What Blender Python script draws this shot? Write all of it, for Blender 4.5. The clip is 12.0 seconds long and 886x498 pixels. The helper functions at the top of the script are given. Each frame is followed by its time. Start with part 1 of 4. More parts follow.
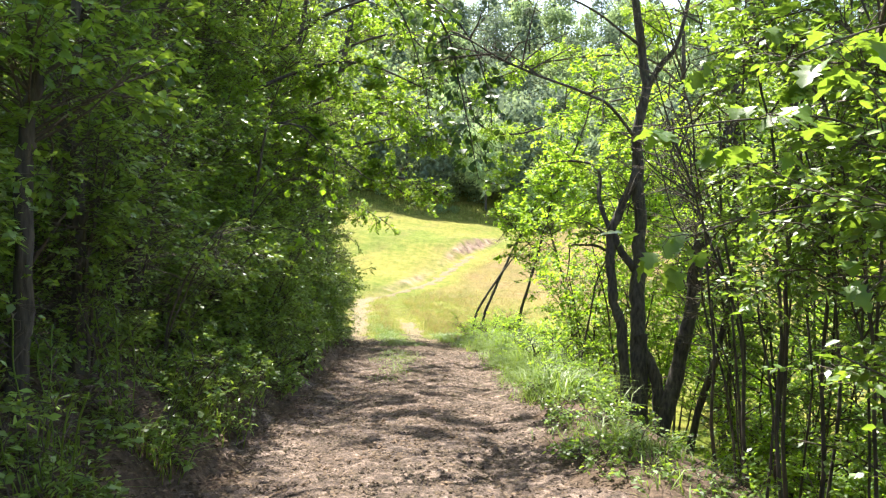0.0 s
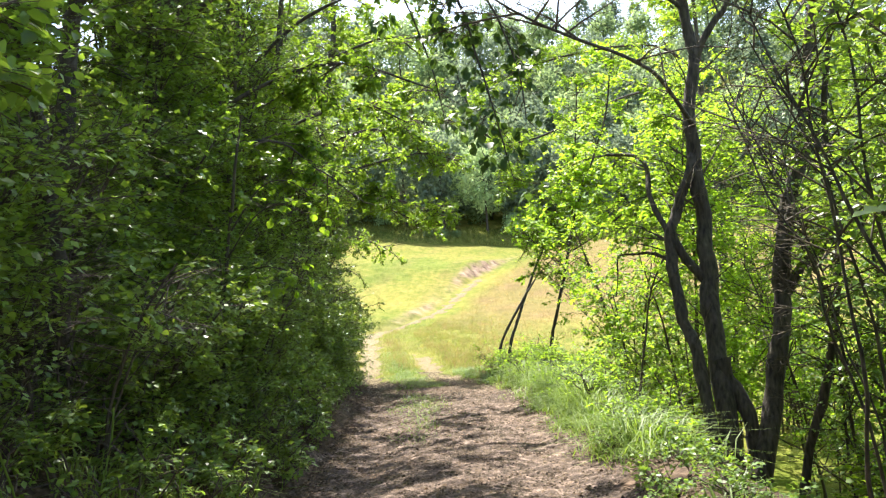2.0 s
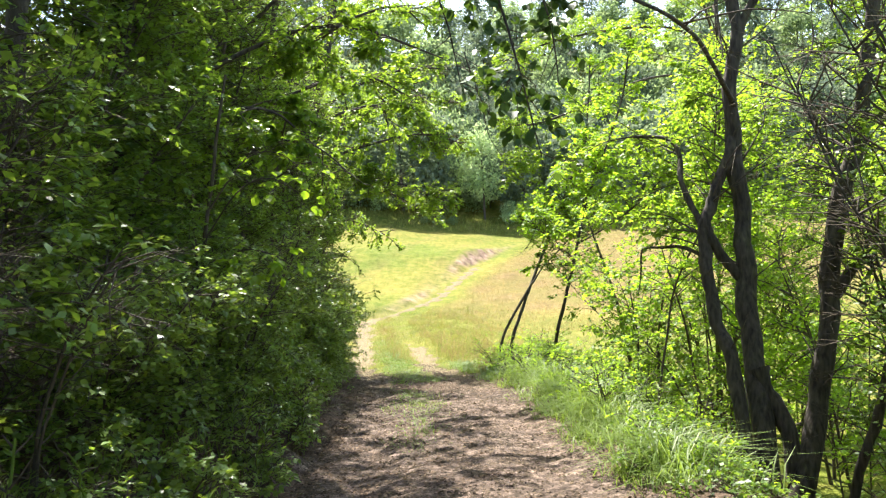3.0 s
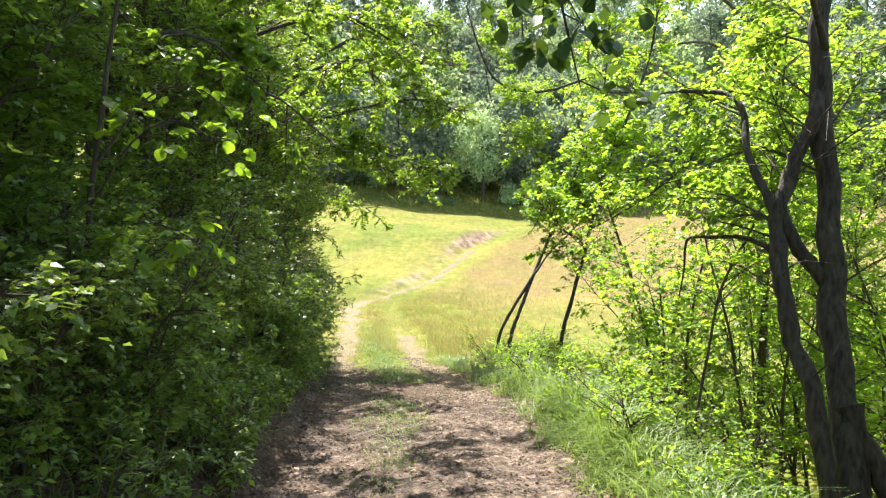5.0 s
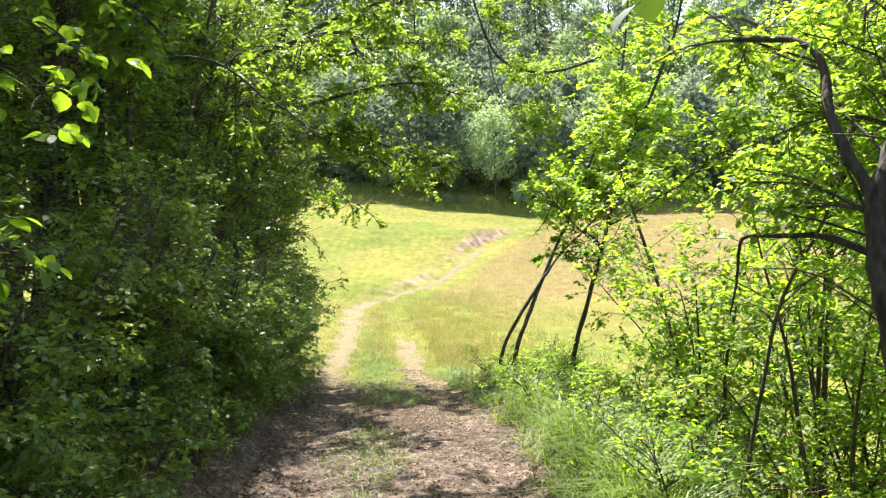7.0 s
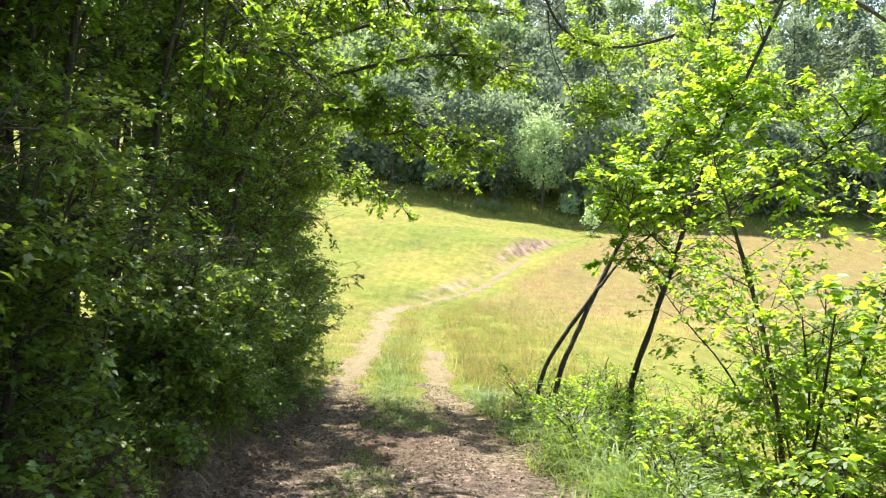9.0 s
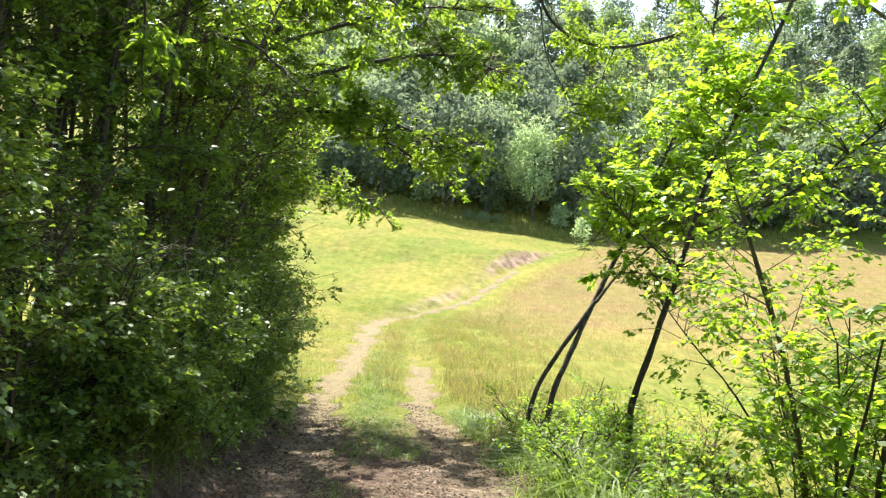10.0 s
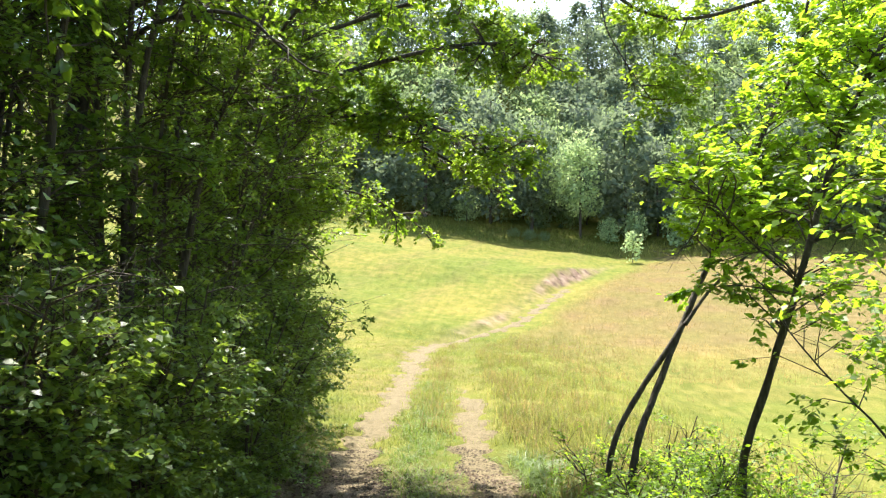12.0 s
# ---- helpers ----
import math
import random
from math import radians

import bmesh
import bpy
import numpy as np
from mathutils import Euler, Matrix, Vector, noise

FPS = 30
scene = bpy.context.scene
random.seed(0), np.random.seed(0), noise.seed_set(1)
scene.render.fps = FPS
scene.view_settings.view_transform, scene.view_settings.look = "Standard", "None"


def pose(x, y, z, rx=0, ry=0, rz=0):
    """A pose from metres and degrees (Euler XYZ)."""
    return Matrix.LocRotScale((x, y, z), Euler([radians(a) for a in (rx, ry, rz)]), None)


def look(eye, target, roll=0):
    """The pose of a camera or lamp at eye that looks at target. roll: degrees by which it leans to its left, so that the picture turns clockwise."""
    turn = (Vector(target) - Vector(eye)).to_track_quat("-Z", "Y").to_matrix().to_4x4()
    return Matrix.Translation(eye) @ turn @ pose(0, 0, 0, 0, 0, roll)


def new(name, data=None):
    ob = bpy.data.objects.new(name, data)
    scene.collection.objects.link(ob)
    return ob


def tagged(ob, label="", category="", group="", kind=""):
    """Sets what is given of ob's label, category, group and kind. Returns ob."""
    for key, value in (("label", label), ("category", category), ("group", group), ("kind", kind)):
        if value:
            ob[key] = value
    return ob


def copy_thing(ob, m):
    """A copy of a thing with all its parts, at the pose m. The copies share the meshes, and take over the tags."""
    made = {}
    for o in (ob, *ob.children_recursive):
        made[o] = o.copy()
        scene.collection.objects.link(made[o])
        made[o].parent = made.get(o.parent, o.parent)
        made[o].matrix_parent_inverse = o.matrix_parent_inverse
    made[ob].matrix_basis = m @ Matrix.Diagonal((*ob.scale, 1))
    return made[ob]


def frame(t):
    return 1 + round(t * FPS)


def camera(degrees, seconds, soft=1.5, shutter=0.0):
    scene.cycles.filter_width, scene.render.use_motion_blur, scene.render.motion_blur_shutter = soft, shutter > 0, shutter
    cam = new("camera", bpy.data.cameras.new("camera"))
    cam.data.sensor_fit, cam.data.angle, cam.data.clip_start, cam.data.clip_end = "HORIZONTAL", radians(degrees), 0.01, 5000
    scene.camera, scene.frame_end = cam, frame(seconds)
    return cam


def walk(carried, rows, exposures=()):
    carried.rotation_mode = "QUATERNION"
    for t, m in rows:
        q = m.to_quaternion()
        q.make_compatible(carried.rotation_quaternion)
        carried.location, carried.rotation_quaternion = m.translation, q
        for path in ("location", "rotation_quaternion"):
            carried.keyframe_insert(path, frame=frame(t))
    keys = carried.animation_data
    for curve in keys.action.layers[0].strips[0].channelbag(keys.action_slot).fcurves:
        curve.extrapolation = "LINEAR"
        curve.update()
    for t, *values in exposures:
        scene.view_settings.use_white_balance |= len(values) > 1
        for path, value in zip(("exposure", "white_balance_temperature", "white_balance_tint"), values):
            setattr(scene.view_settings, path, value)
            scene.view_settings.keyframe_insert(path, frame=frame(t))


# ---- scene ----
cam = camera(59.4, 12.0, soft=1.25)
PATH = [
    (0, (-0.05, 0.314, 1.57), (-0.042, 2.313, 1.505), -0.2),
    (0.5, (-0.151, 0.824, 1.546), (-0.187, 2.823, 1.477), -0.8),
    (1, (-0.253, 1.277, 1.535), (-0.292, 3.275, 1.461), -1.5),
    (1.5, (-0.33, 1.742, 1.546), (-0.369, 3.741, 1.492), -3.9),
    (2, (-0.266, 2.153, 1.529), (-0.26, 4.153, 1.531), -5.5),
    (2.5, (-0.268, 2.564, 1.525), (-0.233, 4.563, 1.526), -5.1),
    (3, (-0.372, 3.047, 1.53), (-0.356, 5.047, 1.498), -3.8),
    (3.2, (-0.397, 3.207, 1.511), (-0.395, 5.206, 1.478), -3.3),
    (4.8, (-0.327, 4.754, 1.518), (-0.312, 6.753, 1.449), -2.1),
    (5, (-0.257, 4.933, 1.501), (-0.237, 6.931, 1.419), -2.0),
    (5.5, (-0.12, 5.335, 1.504), (-0.123, 7.332, 1.382), -1.6),
    (6, (-0.098, 5.765, 1.474), (-0.074, 7.761, 1.356), -2.0),
    (6.5, (-0.057, 6.141, 1.472), (-0.027, 8.139, 1.375), -2.5),
    (7, (0.013, 6.493, 1.46), (-0.002, 8.491, 1.375), -2.2),
    (7.2, (0.025, 6.624, 1.426), (0.002, 8.622, 1.339), -2.0),
    (8.8, (0.059, 8.202, 1.259), (-0.055, 10.198, 1.202), 1.2),
    (9, (0.09, 8.373, 1.241), (-0.035, 10.368, 1.177), 1.4),
    (9.5, (0.074, 8.737, 1.231), (-0.015, 10.734, 1.175), 2.0),
    (10, (0.117, 9.085, 1.217), (0.017, 11.082, 1.184), 1.8),
    (10.5, (0.105, 9.466, 1.199), (-0.055, 11.459, 1.173), 1.7),
    (11, (0.03, 9.868, 1.183), (-0.113, 11.863, 1.183), 1.0),
    (11.5, (0.005, 10.239, 1.157), (-0.152, 12.232, 1.169), 0.1),
    (12, (0.004, 10.615, 1.155), (-0.214, 12.603, 1.177), -0.5),
]
walk(cam, [(t, look(eye, target, roll)) for t, eye, target, roll in PATH],
     [(0, 1.86), (3, 1.78), (6, 1.78), (9, 1.71), (12, 1.66)])

# ---- world, sun ----
SUN_AZ, SUN_EL = radians(10.5), radians(58)      # azimuth counted from straight ahead towards the left
sun_from = Vector((-math.sin(SUN_AZ) * math.cos(SUN_EL), math.cos(SUN_AZ) * math.cos(SUN_EL), math.sin(SUN_EL)))
world = bpy.data.worlds.new("world")
scene.world = world
world.use_nodes = True
wn = world.node_tree.nodes
sky = wn.new("ShaderNodeTexSky")
sky.sky_type, sky.sun_disc, sky.sun_elevation, sky.sun_rotation = "NISHITA", False, SUN_EL, -SUN_AZ
sky.dust_density, sky.air_density, sky.ozone_density = 2.0, 1.0, 1.0
wn["Background"].inputs["Strength"].default_value = 0.135
world.node_tree.links.new(sky.outputs[0], wn["Background"].inputs["Color"])
sun = new("sun", bpy.data.lights.new("sun", "SUN"))
sun.data.energy, sun.data.angle, sun.data.color = 4.9, radians(0.55), (1.0, 0.95, 0.86)
sun.matrix_world = look(sun_from * 60, (0, 0, 0))


# ---- materials ----
def nodes_of(name):
    m = bpy.data.materials.new(name)
    m.use_nodes = True
    return m, m.node_tree.nodes, m.node_tree.links, m.node_tree.nodes["Principled BSDF"]


def ramp(n, l, source, stops):
    r = n.new("ShaderNodeValToRGB")
    while len(r.color_ramp.elements) < len(stops):
        r.color_ramp.elements.new(0.5)
    for e, (p, c) in zip(r.color_ramp.elements, stops):
        e.position, e.color = p, (*c, 1)
    l.new(source, r.inputs[0])
    return r.outputs[0]


def noise_tex(n, l, scale, detail=4, rough=0.6):
    c, t = n.new("ShaderNodeTexCoord"), n.new("ShaderNodeTexNoise")
    t.inputs["Scale"].default_value, t.inputs["Detail"].default_value, t.inputs["Roughness"].default_value = scale, detail, rough
    l.new(c.outputs["Object"], t.inputs["Vector"])
    return t.outputs["Fac"]


def mixed(n, l, fac, a, b, how="MIX"):
    m = n.new("ShaderNodeMix")
    m.data_type, m.blend_type = "RGBA", how
    for socket, v in ((m.inputs[0], fac), (m.inputs[6], a), (m.inputs[7], b)):
        if isinstance(v, (int, float)):
            socket.default_value = v
        elif isinstance(v, tuple):
            socket.default_value = (*v, 1)
        else:
            l.new(v, socket)
    return m.outputs[2]


def bump(n, l, p, height, strength, distance):
    b = n.new("ShaderNodeBump")
    b.inputs["Strength"].default_value, b.inputs["Distance"].default_value = strength, distance
    l.new(height, b.inputs["Height"])
    l.new(b.outputs[0], p.inputs["Normal"])


def leaf_material(name, dark, light, through_leaf, share=0.45, rough=0.42, scale=0.7):
    """Leaf: gloss and colour on top, light passing through; varied leaf by leaf and in patches."""
    m, n, l, p = nodes_of(name)
    g = n.new("ShaderNodeNewGeometry")
    c = ramp(n, l, g.outputs["Random Per Island"], [(0, dark), (0.8, light), (1, tuple(min(1, v * 1.3) for v in light))])
    patch = ramp(n, l, noise_tex(n, l, scale, 3), [(0.3, (0.72, 0.78, 0.7)), (0.7, (1.15, 1.1, 1.0))])
    c = mixed(n, l, 1.0, c, patch, "MULTIPLY")
    l.new(c, p.inputs["Base Color"])
    p.inputs["Roughness"].default_value = rough
    p.inputs["Specular IOR Level"].default_value = 0.38 if rough < 0.6 else 0.12
    t = n.new("ShaderNodeBsdfTranslucent")
    l.new(mixed(n, l, 1.0, ramp(n, l, g.outputs["Random Per Island"], [(0, tuple(v * 0.75 for v in through_leaf)), (1, through_leaf)]), patch, "MULTIPLY"), t.inputs[0])
    x = n.new("ShaderNodeMixShader")
    x.inputs[0].default_value = share
    l.new(p.outputs[0], x.inputs[1])
    l.new(t.outputs[0], x.inputs[2])
    l.new(x.outputs[0], n["Material Output"].inputs[0])
    return m


def bark_material(name, dark, light, scale=9.0):
    m, n, l, p = nodes_of(name)
    c, mp, t = n.new("ShaderNodeTexCoord"), n.new("ShaderNodeMapping"), n.new("ShaderNodeTexNoise")
    mp.inputs["Scale"].default_value = (scale, scale, scale * 0.22)
    t.inputs["Scale"].default_value, t.inputs["Detail"].default_value = 2.2, 7
    l.new(c.outputs["Object"], mp.inputs[0])
    l.new(mp.outputs[0], t.inputs["Vector"])
    col = ramp(n, l, t.outputs["Fac"], [(0.3, dark), (0.7, light)])
    lichen = ramp(n, l, noise_tex(n, l, 5.0, 5), [(0.55, (1, 1, 1)), (0.72, (1.5, 1.65, 1.4))])
    l.new(mixed(n, l, 1.0, col, lichen, "MULTIPLY"), p.inputs["Base Color"])
    p.inputs["Roughness"].default_value = 0.9
    bump(n, l, p, t.outputs["Fac"], 0.8, 0.02)
    return m


HEDGE_LEAF = leaf_material("hedge_leaf", (0.035, 0.07, 0.015), (0.15, 0.25, 0.06), (0.38, 0.56, 0.05), 0.42, 0.4)
BRAMBLE_LEAF = leaf_material("bramble_leaf", (0.04, 0.075, 0.02), (0.19, 0.29, 0.08), (0.4, 0.56, 0.06), 0.41, 0.4)
# Darkened: the shade over the hanging bough is put into this leaf colour.
SHADED_LIME_LEAF = leaf_material("shaded_lime_leaf", (0.03, 0.065, 0.02), (0.06, 0.12, 0.035), (0.13, 0.22, 0.025), 0.3, 0.45)
BRIGHT_LEAF = leaf_material("bright_leaf", (0.06, 0.115, 0.016), (0.14, 0.24, 0.035), (0.52, 0.77, 0.045), 0.58, 0.5)
OAK_LEAF = leaf_material("oak_leaf", (0.05, 0.11, 0.018), (0.1, 0.19, 0.03), (0.42, 0.62, 0.045), 0.52)
# Far leaf colours are paled and greyed: distance haze is painted in.
HAZY_FAR_LEAF = leaf_material("hazy_far_leaf", (0.115, 0.16, 0.098), (0.215, 0.28, 0.172), (0.43, 0.56, 0.25), 0.5, 0.8, 0.15)
HAZY_PALE_LEAF = leaf_material("hazy_pale_leaf", (0.28, 0.39, 0.22), (0.5, 0.63, 0.36), (0.62, 0.76, 0.38), 0.42, 0.8, 0.3)
HAZY_NEEDLE = leaf_material("hazy_needle", (0.105, 0.142, 0.115), (0.182, 0.235, 0.185), (0.3, 0.38, 0.23), 0.4, 0.8, 0.15)
GRASS = leaf_material("grass_blade", (0.075, 0.13, 0.02), (0.15, 0.22, 0.035), (0.32, 0.46, 0.05), 0.38, 0.5, 0.5)
MEADOW_GRASS = leaf_material("meadow_blade", (0.1, 0.14, 0.03), (0.27, 0.26, 0.085), (0.42, 0.45, 0.09), 0.4, 0.6, 1.2)
DRY_GRASS = leaf_material("dry_grass_blade", (0.2, 0.15, 0.065), (0.36, 0.275, 0.125), (0.42, 0.32, 0.12), 0.45, 0.7, 0.5)
LITTER = leaf_material("dead_leaf", (0.048, 0.034, 0.025), (0.175, 0.122, 0.09), (0.16, 0.105, 0.055), 0.12, 0.75, 2.0)
CLOD = leaf_material("clod", (0.025, 0.019, 0.015), (0.13, 0.095, 0.075), (0.05, 0.04, 0.03), 0.02, 0.9, 2.0)
BARK = bark_material("bark", (0.024, 0.019, 0.015), (0.105, 0.085, 0.067), 14)
TWIG = bark_material("twig_bark", (0.05, 0.038, 0.026), (0.11, 0.085, 0.06), 25)


def ground_material():
    m, n, l, p = nodes_of("ground_soil_and_grass")
    a = n.new("ShaderNodeVertexColor")
    a.layer_name = "cover"
    sep = n.new("ShaderNodeSeparateColor")
    l.new(a.outputs[0], sep.inputs[0])
    fine, mid, wide = noise_tex(n, l, 14, 6), noise_tex(n, l, 1.6, 5), noise_tex(n, l, 0.13, 4)
    co, mp, sw = n.new("ShaderNodeTexCoord"), n.new("ShaderNodeMapping"), n.new("ShaderNodeTexNoise")     # cut grass lies in tufts drawn out along the slope
    mp.inputs["Scale"].default_value, mp.inputs["Rotation"].default_value = (3.2, 0.75, 1.0), (0, 0, -0.25)
    sw.inputs["Scale"].default_value, sw.inputs["Detail"].default_value, sw.inputs["Roughness"].default_value = 1.0, 7, 0.72
    l.new(co.outputs["Object"], mp.inputs[0])
    l.new(mp.outputs[0], sw.inputs["Vector"])
    tuft = ramp(n, l, sw.outputs["Fac"], [(0.34, (0.7, 0.76, 0.62)), (0.5, (0.98, 0.98, 0.95)), (0.66, (1.22, 1.15, 1.2))])
    soil = ramp(n, l, fine, [(0.3, (0.045, 0.032, 0.024)), (0.55, (0.105, 0.074, 0.054)), (0.75, (0.2, 0.14, 0.1))])
    green = ramp(n, l, mid, [(0.3, (0.112, 0.136, 0.02)), (0.5, (0.15, 0.16, 0.029)), (0.72, (0.194, 0.18, 0.047))])
    green = mixed(n, l, 1.0, green, ramp(n, l, wide, [(0.38, (0.78, 0.9, 0.72)), (0.62, (1.2, 1.06, 1.15))]), "MULTIPLY")
    green = mixed(n, l, 1.0, green, tuft, "MULTIPLY")
    dry = ramp(n, l, mid, [(0.3, (0.135, 0.096, 0.04)), (0.55, (0.18, 0.128, 0.055)), (0.75, (0.215, 0.162, 0.076))])
    dry = mixed(n, l, 0.7, dry, tuft, "MULTIPLY")
    c = mixed(n, l, sep.outputs[1], soil, green)
    c = mixed(n, l, sep.outputs[0], c, dry)
    clay = ramp(n, l, mid, [(0.35, (0.09, 0.06, 0.042)), (0.5, (0.23, 0.155, 0.11)), (0.7, (0.36, 0.27, 0.19))])
    c = mixed(n, l, sep.outputs[2], c, clay)
    l.new(c, p.inputs["Base Color"])
    p.inputs["Roughness"].default_value = 0.95
    p.inputs["Specular IOR Level"].default_value = 0.1
    bump(n, l, p, fine, 0.9, 0.05)
    return m


def path_material():
    m, n, l, p = nodes_of("trodden_earth")
    fine, mid, wide = noise_tex(n, l, 42, 8, 0.75), noise_tex(n, l, 9, 8, 0.7), noise_tex(n, l, 0.8, 4)
    c = ramp(n, l, mid, [(0.32, (0.05, 0.04, 0.034)), (0.5, (0.138, 0.106, 0.088)), (0.66, (0.34, 0.262, 0.218))])
    c = mixed(n, l, 1.0, c, ramp(n, l, wide, [(0.35, (0.75, 0.74, 0.74)), (0.65, (1.2, 1.15, 1.1))]), "MULTIPLY")
    a = n.new("ShaderNodeVertexColor")
    a.layer_name = "cover"
    straw = ramp(n, l, mid, [(0.3, (0.14, 0.115, 0.06)), (0.7, (0.25, 0.2, 0.115))])
    c = mixed(n, l, a.outputs[0], c, straw)
    c = mixed(n, l, 1.0, c, ramp(n, l, fine, [(0.36, (0.36, 0.34, 0.32)), (0.5, (0.95, 0.95, 0.95)), (0.7, (1.45, 1.4, 1.35))]), "MULTIPLY")
    l.new(c, p.inputs["Base Color"])
    p.inputs["Roughness"].default_value = 0.95
    p.inputs["Specular IOR Level"].default_value = 0.15
    bump(n, l, p, fine, 0.8, 0.03)
    return m


GROUND, EARTH = ground_material(), path_material()


# ---- mesh helpers ----
def raw_mesh(name, v, f, material):
    me = bpy.data.meshes.new(name)
    v, f = np.asarray(v, np.float32), np.asarray(f, np.int32)
    me.vertices.add(len(v))
    me.vertices.foreach_set("co", v.ravel())
    me.loops.add(f.size)
    me.loops.foreach_set("vertex_index", f.ravel())
    me.polygons.add(len(f))
    me.polygons.foreach_set("loop_start", np.arange(len(f), dtype=np.int32) * f.shape[1])
    me.materials.append(material)
    me.update(calc_edges=True)
    return me


class Pile:
    """Quads gathered into one mesh."""

    def __init__(self):
        self.v, self.f, self.n = [], [], 0

    def add(self, v, f):
        if len(v):
            self.v.append(v), self.f.append(f + self.n)
            self.n += len(v)
        return self

    def mesh(self, name, material, base=(0, 0, 0), smooth=False):
        me = raw_mesh(name, np.concatenate(self.v) - np.array(base), np.concatenate(self.f), material)
        if smooth:
            me.polygons.foreach_set("use_smooth", np.ones(len(me.polygons), bool))
        return me


def part(name, pile, material, parent, label="", smooth=False):
    ob = new(name, pile.mesh(name, material, parent.location, smooth))
    ob.parent = parent
    return tagged(ob, label)


def unit(a):
    return a / np.maximum(np.linalg.norm(a, axis=-1, keepdims=True), 1e-9)


def tube(points, radii, sides=6):
    p, r = np.asarray(points, float), np.asarray(radii, float)
    d = unit(np.gradient(p, axis=0))
    ref = np.array([0.3, 0.95, 0.1]) if abs(d[:, 2]).mean() > 0.6 else np.array([0.0, 0.1, 1.0])
    a = unit(np.cross(d, ref))
    b = np.cross(d, a)
    w = np.linspace(0, 2 * np.pi, sides, endpoint=False)
    v = p[:, None] + r[:, None, None] * (np.cos(w)[None, :, None] * a[:, None] + np.sin(w)[None, :, None] * b[:, None])
    i, j = np.meshgrid(np.arange(len(p) - 1), np.arange(sides), indexing="ij")
    k = (j + 1) % sides
    f = np.stack([i * sides + j, i * sides + k, (i + 1) * sides + k, (i + 1) * sides + j], -1).reshape(-1, 4)
    return v.reshape(-1, 3), f


def rods(t, r0, r1, sides=3):
    """Thin straight twigs, all at once: t is (n, 2, 3)."""
    if not len(t):
        return np.zeros((0, 3)), np.zeros((0, 4), int)
    d = unit(t[:, 1] - t[:, 0])
    a = unit(np.cross(d, np.array([0.31, 0.2, 0.93])))
    b = np.cross(d, a)
    w = np.linspace(0, 2 * np.pi, sides, endpoint=False)
    ring = np.cos(w)[None, :, None] * a[:, None] + np.sin(w)[None, :, None] * b[:, None]
    v = np.concatenate([t[:, :1] + ring * r0, t[:, 1:] + ring * r1], 1)
    j = np.arange(sides)
    f = np.stack([j, (j + 1) % sides, sides + (j + 1) % sides, sides + j], -1)
    f = (f[None] + (np.arange(len(t)) * 2 * sides)[:, None, None]).reshape(-1, 4)
    return v.reshape(-1, 3), f


def smooth_line(points, count, rng=None, wobble=0.0):
    """A rounded line through a few control points."""
    p = np.asarray(points, float)
    s = np.linspace(0, len(p) - 1, count)
    i = np.clip(s.astype(int), 0, len(p) - 2)
    u = (s - i)[:, None]
    q = np.concatenate([[2 * p[0] - p[1]], p, [2 * p[-1] - p[-2]]])
    a, b, c, d = q[i], q[i + 1], q[i + 2], q[i + 3]
    out = 0.5 * (2 * b + (c - a) * u + (2 * a - 5 * b + 4 * c - d) * u**2 + (3 * b - a - 3 * c + d) * u**3)
    if rng is not None and wobble:
        out[1:] += np.cumsum(rng.normal(0, wobble, (count - 1, 3)) * (1, 1, 0.3), 0) * 0.5
    return out


def leaf_shape(widths, fold=0.12, curl=-0.12):
    """Half-widths along the midrib from stalk to tip: two rows of quads folded along the rib."""
    y = np.linspace(0, 1, len(widths))
    mid = np.stack([0 * y, y, curl * y**2], -1)
    right = np.stack([np.array(widths), y + 0.02, fold * np.array(widths) * 2 + curl * y**2], -1)
    left = right * (-1, 1, 1)
    v = np.concatenate([mid, right, left])
    k, i = len(widths), np.arange(len(widths) - 1)
    f = np.concatenate([np.stack([i, i + k, i + k + 1, i + 1], -1), np.stack([i + 2 * k, i, i + 1, i + 2 * k + 1], -1)])
    return v, f


SHAPES = {
    "simple": (np.array([(0, 0, 0), (0.3, 0.45, 0.05), (0, 1, -0.1), (-0.3, 0.45, 0.05)], float), np.array([(0, 1, 2, 3)])),
    "ovate": (np.array([(0, 0, 0), (0.3, 0.28, 0.07), (0.24, 0.68, 0.02), (0, 1, -0.14), (-0.24, 0.68, 0.02), (-0.3, 0.28, 0.07)], float), np.array([(0, 1, 2, 3), (0, 3, 4, 5)])),
    "blade": (np.array([(0, 0, 0), (0.13, 0.4, 0.04), (0, 1, -0.2), (-0.13, 0.4, 0.04)], float), np.array([(0, 1, 2, 3)])),
    "lime": leaf_shape((0.06, 0.4, 0.46, 0.33, 0.02), 0.1, -0.15),
    "oak": leaf_shape((0.04, 0.34, 0.2, 0.02), 0.1),
    "maple": leaf_shape((0.03, 0.5, 0.28, 0.52, 0.2, 0.24, 0.01), 0.08, -0.2),
}


def leaves(pos, along, normal, size, shape):
    v0, f0 = SHAPES[shape]
    y = unit(along)
    x = unit(np.cross(y, normal))
    z = np.cross(x, y)
    v = pos[:, None] + size[:, None, None] * (v0[None, :, :1] * x[:, None] + v0[None, :, 1:2] * y[:, None] + v0[None, :, 2:] * z[:, None])
    f = f0[None] + (np.arange(len(pos)) * len(v0))[:, None, None]
    return v.reshape(-1, 3), f.reshape(-1, 4)


